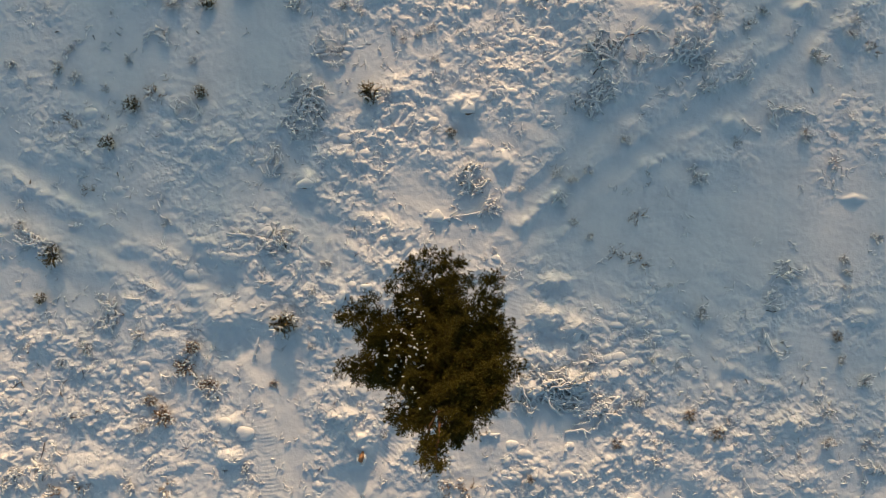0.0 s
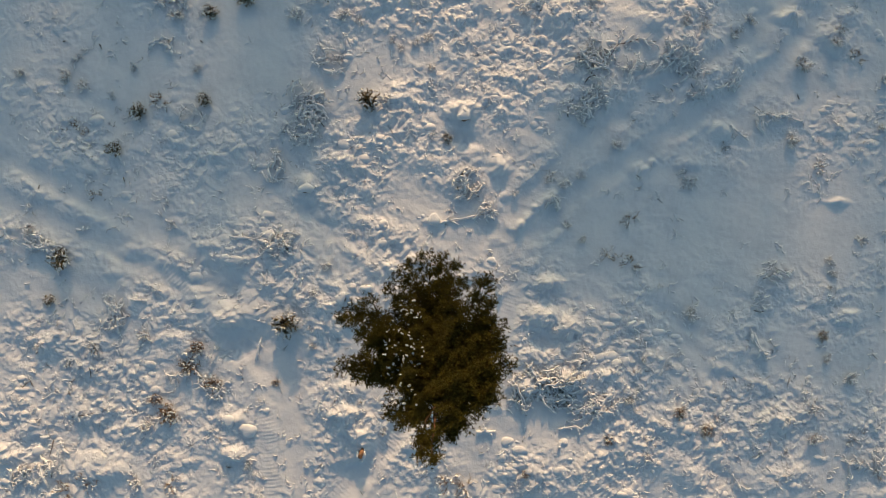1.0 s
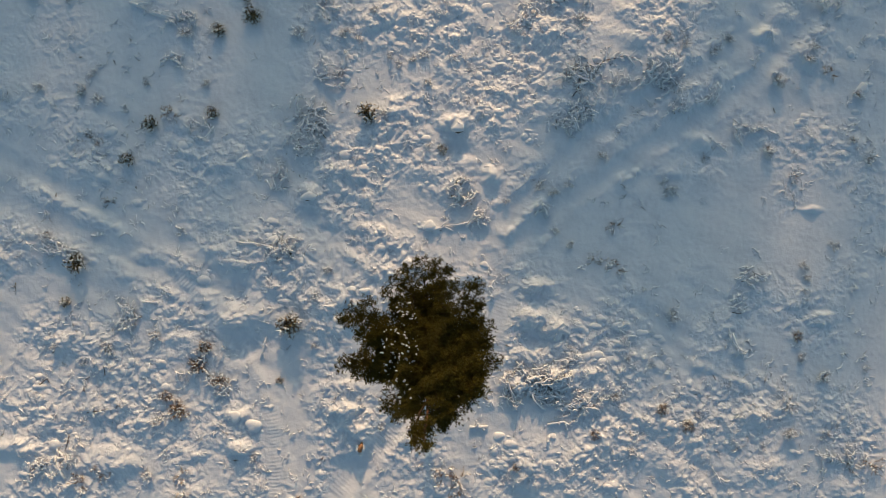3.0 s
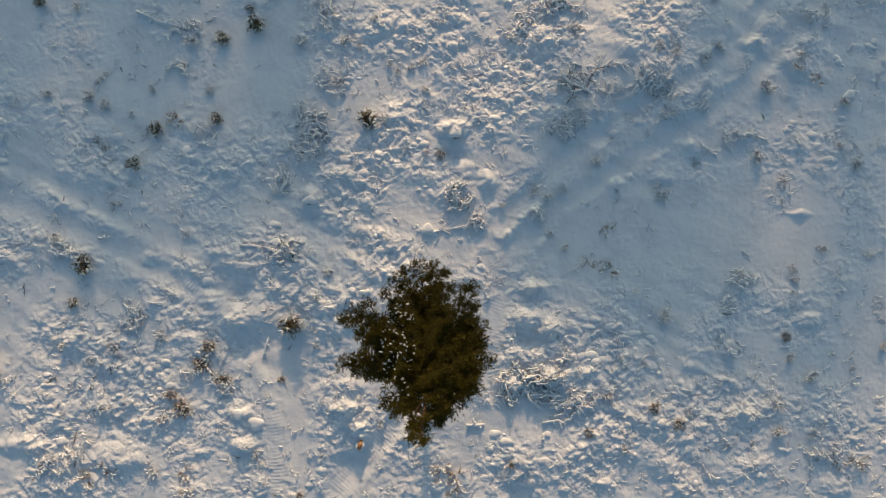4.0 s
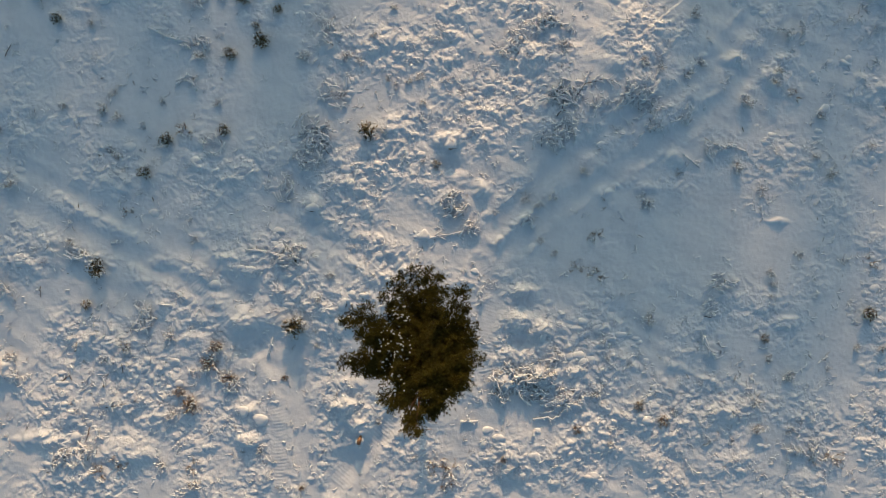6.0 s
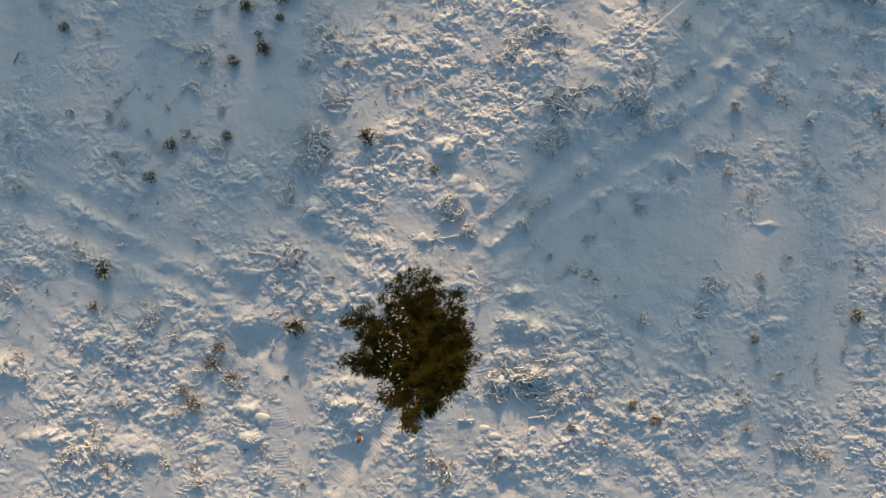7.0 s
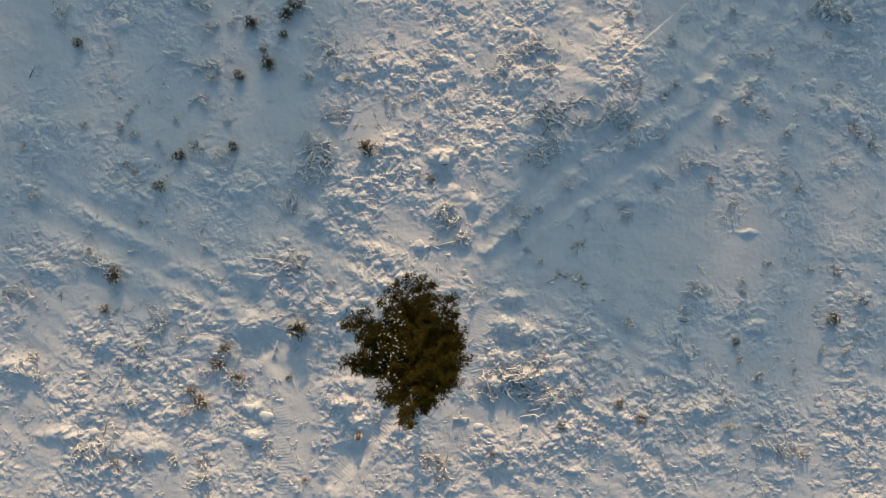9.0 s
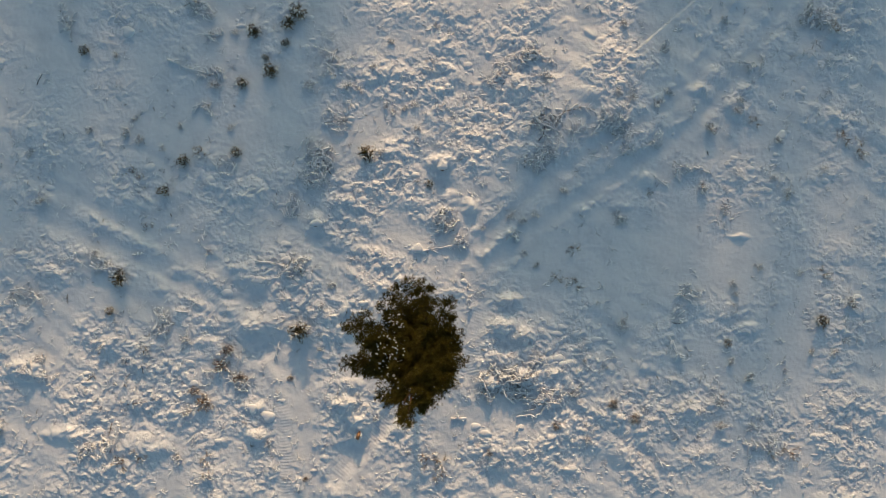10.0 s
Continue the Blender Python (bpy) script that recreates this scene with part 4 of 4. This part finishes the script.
HEATHER_TUFTS_B = [
    (-11.11, 6.72, 0.2), (-3.7, 7.02, 0.24), (-5.7, 0.29, 0.25), (-8.64, 11.02, 0.22), (-13.94, 9.86, 0.2), (-17.82, 5.46, 0.22), (-17.3, 3.26, 0.29), (10.64, 7.92, 0.36),
    (11.28, 8.35, 0.24), (5.59, 9.08, 0.27), (18.91, 11.41, 0.32), (10.95, 10.37, 0.36), (9.21, 11.54, 0.24), (13.87, 11.8, 0.22), (16.33, 6.23, 0.25), (18.53, 4.94, 0.22),
    (16.12, 4.5, 0.19), (16.84, 3.78, 0.29), (19.69, -1.27, 0.32), (16.71, -4.37, 0.22), (17.88, -3.47, 0.2), (14.26, -0.36, 0.22), (-9.67, -9.03, 0.3), (-10.45, -10.19, 0.3),
    (-12.13, -10.14, 0.26), (-17.18, -3.86, 0.3), (-19.12, -7.09, 0.36), (-11.91, 5.66, 0.22), (-0.29, 4.26, 0.14), (4.61, 0.95, 0.18),
]
HEATHER_TUFTS_C = [
    (5.21, 0.45, 0.18), (9.52, 8.07, 0.29), (8.82, 8.27, 0.22), (14.53, 8.07, 0.22), (14.33, 7.56, 0.25), (8.02, -1.25, 0.14), (14.33, -0.85, 0.2), (14.23, -1.35, 0.14),
    (14.13, -3.95, 0.22), (10.12, -6.06, 0.22), (-0.89, 7.56, 0.18), (-0.39, 7.76, 0.22), (-0.29, 6.7, 0.18), (8.32, -4.15, 0.22), (7.42, -3.95, 0.18), (4.01, 2.66, 0.22),
    (4.51, 2.46, 0.22), (2.71, 2.16, 0.18), (-14.51, -3.35, 0.18), (-13.41, -3.95, 0.22), (-14.82, 0.85, 0.22), (-2.9, 8.43, 0.25), (-3.5, 8.63, 0.25), (-5.2, 8.57, 0.29),
    (-9.51, 8.57, 0.29), (-13.01, 7.06, 0.22), (-13.51, 6.36, 0.29), (-12.91, 6.06, 0.25), (-15.11, 6.49, 0.22), (17.36, 0.15, 0.22),
]
HEATHER_TUFTS_D = [
    (18.91, -3.47, 0.22), (19.43, -2.95, 0.18), (-2.3, 9.47, 0.18), (0.55, 11.41, 0.22), (-1.52, 10.63, 0.18),
]
plant_out([(heather_a, 0.3), (heather_b, 0.3), (heather_c, 0.3), (heather_d, 0.3)], HEATHER_TUFTS + HEATHER_TUFTS_B + HEATHER_TUFTS_C + HEATHER_TUFTS_D, 32)
GRASS_TUFTS = [
    (6.92, 1.15, 0.36), (6.12, -0.15, 0.36), (6.92, -0.45, 0.36), (-12.51, 2.16, 0.25), (-9.71, -8.36, 0.32), (-12.71, -8.16, 0.36), (-13.51, -8.56, 0.36), (-13.11, 4.56, 0.36),
    (-10.11, 5.46, 0.36), (0.31, -8.36, 0.43), (0.91, -8.56, 0.36), (19.43, 6.36, 0.43), (20.21, 5.85, 0.36), (16.84, -8.12, 0.43), (16.07, -7.99, 0.29), (0.8, -9.16, 0.36),
    (18.53, 0.15, 0.29), (10.32, 3.86, 0.22), (15.23, 7.06, 0.29),
]
plant_out([(grass_a, 0.3), (grass_b, 0.3)], GRASS_TUFTS, 33)


def broken_stump(x, y):
    rnd = random.Random(77)
    z = ground_at(x, y)
    st = thing("broken_stump", x, y, z, "splintered stump with bare orange wood in the snow", "stump")
    wood, white = Shape(), Shape()
    wood.tube([(-0.05, -0.15, -0.1), (-0.02, -0.06, 0.16), (0.03, 0.08, 0.24), (0.06, 0.2, 0.1)], [0.07, 0.09, 0.085, 0.05], 9)
    for k in range(7):
        wood.tube([(rnd.uniform(-0.05, 0.05), rnd.uniform(-0.1, 0.15), 0.18), (rnd.uniform(-0.08, 0.1), rnd.uniform(-0.15, 0.2), rnd.uniform(0.26, 0.36))], [0.025, 0.006], 4)
    white.blob((0.09, 0.02, 0.08), 0.1, 0.2, 0.14, rnd)
    white.blob((-0.1, -0.06, 0.05), 0.09, 0.2, 0.13, rnd)
    white.blob((-0.04, -0.26, 0.0), 0.12, 0.1, 0.12, rnd)
    part("wood", wood, WOOD_CUT, st)
    part("snow", white, SNOW_LOOSE, st)


broken_stump(-2.90, -7.32)


def litter(count, seed, everywhere):
    """Small twigs and sprigs that stick out of the snow all over the clearing, thick where it lies in lumps."""
    rnd = random.Random(seed)
    wood, white = Shape(), Shape()
    made = 0
    while made < count:
        x, y = rnd.uniform(-19.8, 21.8), rnd.uniform(-10.8, 13.0)
        thick = 0.3 + 1.1 * noise.noise(Vector((x * 0.3, y * 0.3, 3.0))) + 0.5 * noise.noise(Vector((x, y, 7.0)))
        for cx, cy, rx, ry in LUMPY:
            thick = max(thick, 0.9 * math.exp(-((x - cx) / rx) ** 2 - ((y - cy) / ry) ** 2))
        for cx, cy, rx, ry, s in SMOOTH:
            thick -= 0.8 * s * math.exp(-((x - cx) / rx) ** 2 - ((y - cy) / ry) ** 2)
        alone = rnd.random() < everywhere * 0.25
        if rnd.random() > thick and not alone:
            continue
        made += 1
        for _ in range(rnd.choice((4, 6, 8)) if alone else rnd.choice((1, 2, 3, 5))):
            a, reach = rnd.uniform(0, 6.283), rnd.uniform(0.07, 0.26)
            px, py = x + rnd.uniform(-0.14, 0.14), y + rnd.uniform(-0.14, 0.14)
            p = Vector((px, py, ground_at(px, py)))
            ex, ey = px + math.cos(a) * reach, py + math.sin(a) * reach
            q = Vector((ex, ey, ground_at(ex, ey) + rnd.uniform(-0.01, 0.05)))
            line = bend(p, q, rnd.uniform(-0.01, 0.03), rnd, 5, 0.25, 0.09)
            r = rnd.uniform(0.004, 0.008)
            wood.tube(line, [r, r, r, r * 0.8, r * 0.5], 3)
            if rnd.random() < 0.88:
                fat = rnd.uniform(0.012, 0.026)
                white.tube([v + Vector((0, 0, fat * 0.5)) for v in line], [fat * rnd.choice((0.3, 0.8, 1.1, 1.4)) for _ in range(4)] + [fat * 0.4], 4, 0.85)
    root = tagged(new("twig_litter", wood.mesh("twig_litter", TWIG)), "thin dark twigs poking out of the snow", "twigs", kind="stuff")
    tagged(new("twig_snow", white.mesh("twig_snow", SNOW_LOOSE)), "snow lying along the scattered twigs", "snow", kind="stuff")
    return root


litter(2100, 61, 0.3)


def snow_lumps(clusters, seed):
    """Lumps of snow over blueberry and moss hummocks, in clusters."""
    rnd = random.Random(seed)
    white = Shape()
    made = 0
    while made < clusters:
        x, y = rnd.uniform(-19.8, 21.8), rnd.uniform(-10.8, 13.0)
        thick = 0.25 + 1.0 * noise.noise(Vector((x * 0.3, y * 0.3, 3.0))) + 0.6 * noise.noise(Vector((x, y, 7.0)))
        for cx, cy, rx, ry in LUMPY:
            thick = max(thick, 0.9 * math.exp(-((x - cx) / rx) ** 2 - ((y - cy) / ry) ** 2))
        for cx, cy, rx, ry, s in SMOOTH:
            thick -= 0.9 * s * math.exp(-((x - cx) / rx) ** 2 - ((y - cy) / ry) ** 2)
        if rnd.random() > thick:
            continue
        made += 1
        for _ in range(rnd.choice((1, 2, 3, 5, 8))):
            px, py = x + rnd.gauss(0, 0.16), y + rnd.gauss(0, 0.13)
            r = rnd.choice((0.05, 0.07, 0.09, 0.13, 0.17))
            white.blob((px, py, ground_at(px, py) - 0.35 * r), r * rnd.uniform(0.8, 1.9), r * rnd.uniform(0.7, 1.3), r * rnd.uniform(0.5, 0.85), rnd, 4, 8, 0.2)
    return tagged(new("snow_lumps", white.mesh("snow_lumps", SNOW_LOOSE)), "small rounded lumps of snow over low shrubs", "snow", kind="stuff")


snow_lumps(230, 62)


# ---- unseen pines added north of the view to cast shade over the snow ----
def shade_tree(seed, h, base, wide):
    rnd = random.Random(seed)
    tree = thing("forest_pine", 0, 0, 0, "unseen tall pine added north of the clearing for its shade", "pine tree", "wood along the clearing")
    stem, leaf = Shape(), Shape()
    stem.tube([(0, 0, -0.3), (0.05, 0, h * 0.4), (0, 0.05, h * 0.8), (0, 0, h)], [0.2, 0.16, 0.09, 0.02], 8)
    for k in range(46):
        t = rnd.random()
        z = h * (base + (1 - base) * t)
        r = wide * (0.35 + 0.9 * math.sin(math.pi * min(1, (0.25 + 0.75 * (1 - t))))) * rnd.uniform(0.5, 1.0)
        a = rnd.uniform(0, 6.283)
        end = Vector((math.cos(a) * r, math.sin(a) * r, z + r * 0.15))
        stem.tube(bend((0, 0, z - 0.2), end, -0.1, rnd, 4), [0.05, 0.04, 0.03, 0.015], 4)
        for _ in range(8):
            spot = end.lerp(Vector((0, 0, z)), rnd.random() ** 1.5 * 0.8) + Vector((rnd.uniform(-1, 1), rnd.uniform(-1, 1), rnd.uniform(-0.5, 0.5))) * 0.45
            leaf.shoot(spot, (rnd.uniform(-1, 1), rnd.uniform(-1, 1), 0.5), 0.4, 0.38, rnd, 9, 0.12)
    part("trunk", stem, BARK, tree)
    part("crown", leaf, NEEDLE, tree, smooth=False)
    return tree


shade_kinds = [shade_tree(81, 13.0, 0.42, 1.7), shade_tree(82, 13.0, 0.36, 1.9), shade_tree(83, 13.0, 0.46, 1.5)]
rnd_shade = random.Random(9)
planted = 0
# rows of added pines whose shade ends near one line: from east, to east, north, trees, raggedness
for west, east, north, trees, ragged in ((-40.0, -18.0, 2.0, 16, 1.2), (-18.0, -7.0, 3.7, 13, 1.4), (-7.0, -3.4, 6.0, 4, 2.6), (9.5, 22.0, -0.5, 8, 2.5), (22.0, 38.0, 0.0, 11, 2.5)):
    for k in range(trees):
        x, y = west + (east - west) * (k + rnd_shade.uniform(0.2, 0.8)) / trees, north + rnd_shade.uniform(-ragged, ragged)
        grow = rnd_shade.uniform(0.88, 1.18)
        away = 14.5 * grow / math.tan(se)
        m = pose(x + away * math.sin(sa), y + away * math.cos(sa), 0, 0, 0, rnd_shade.uniform(0, 360)) @ Matrix.Scale(grow, 4)
        if planted < len(shade_kinds):
            shade_kinds[planted].matrix_basis = m
        else:
            copy_thing(shade_kinds[planted % len(shade_kinds)], m)
        planted += 1

# unseen pines with small flat crowns, added to shade a patch by the ruts
small_shade_pine = shade_tree(84, 10.5, 0.87, 2.0)
tagged(small_shade_pine, "unseen bare-stemmed pine with a small flat crown, added for its shade", "pine tree", "seed pines")
away = 9.8 / math.tan(se)
for k, (x, y) in enumerate(((5.0, 3.0), (7.3, 2.5), (9.4, 1.4))):
    m = pose(x + away * math.sin(sa), y + away * math.cos(sa), 0, 0, 0, 100 * k)
    if k:
        copy_thing(small_shade_pine, m)
    else:
        small_shade_pine.matrix_basis = m
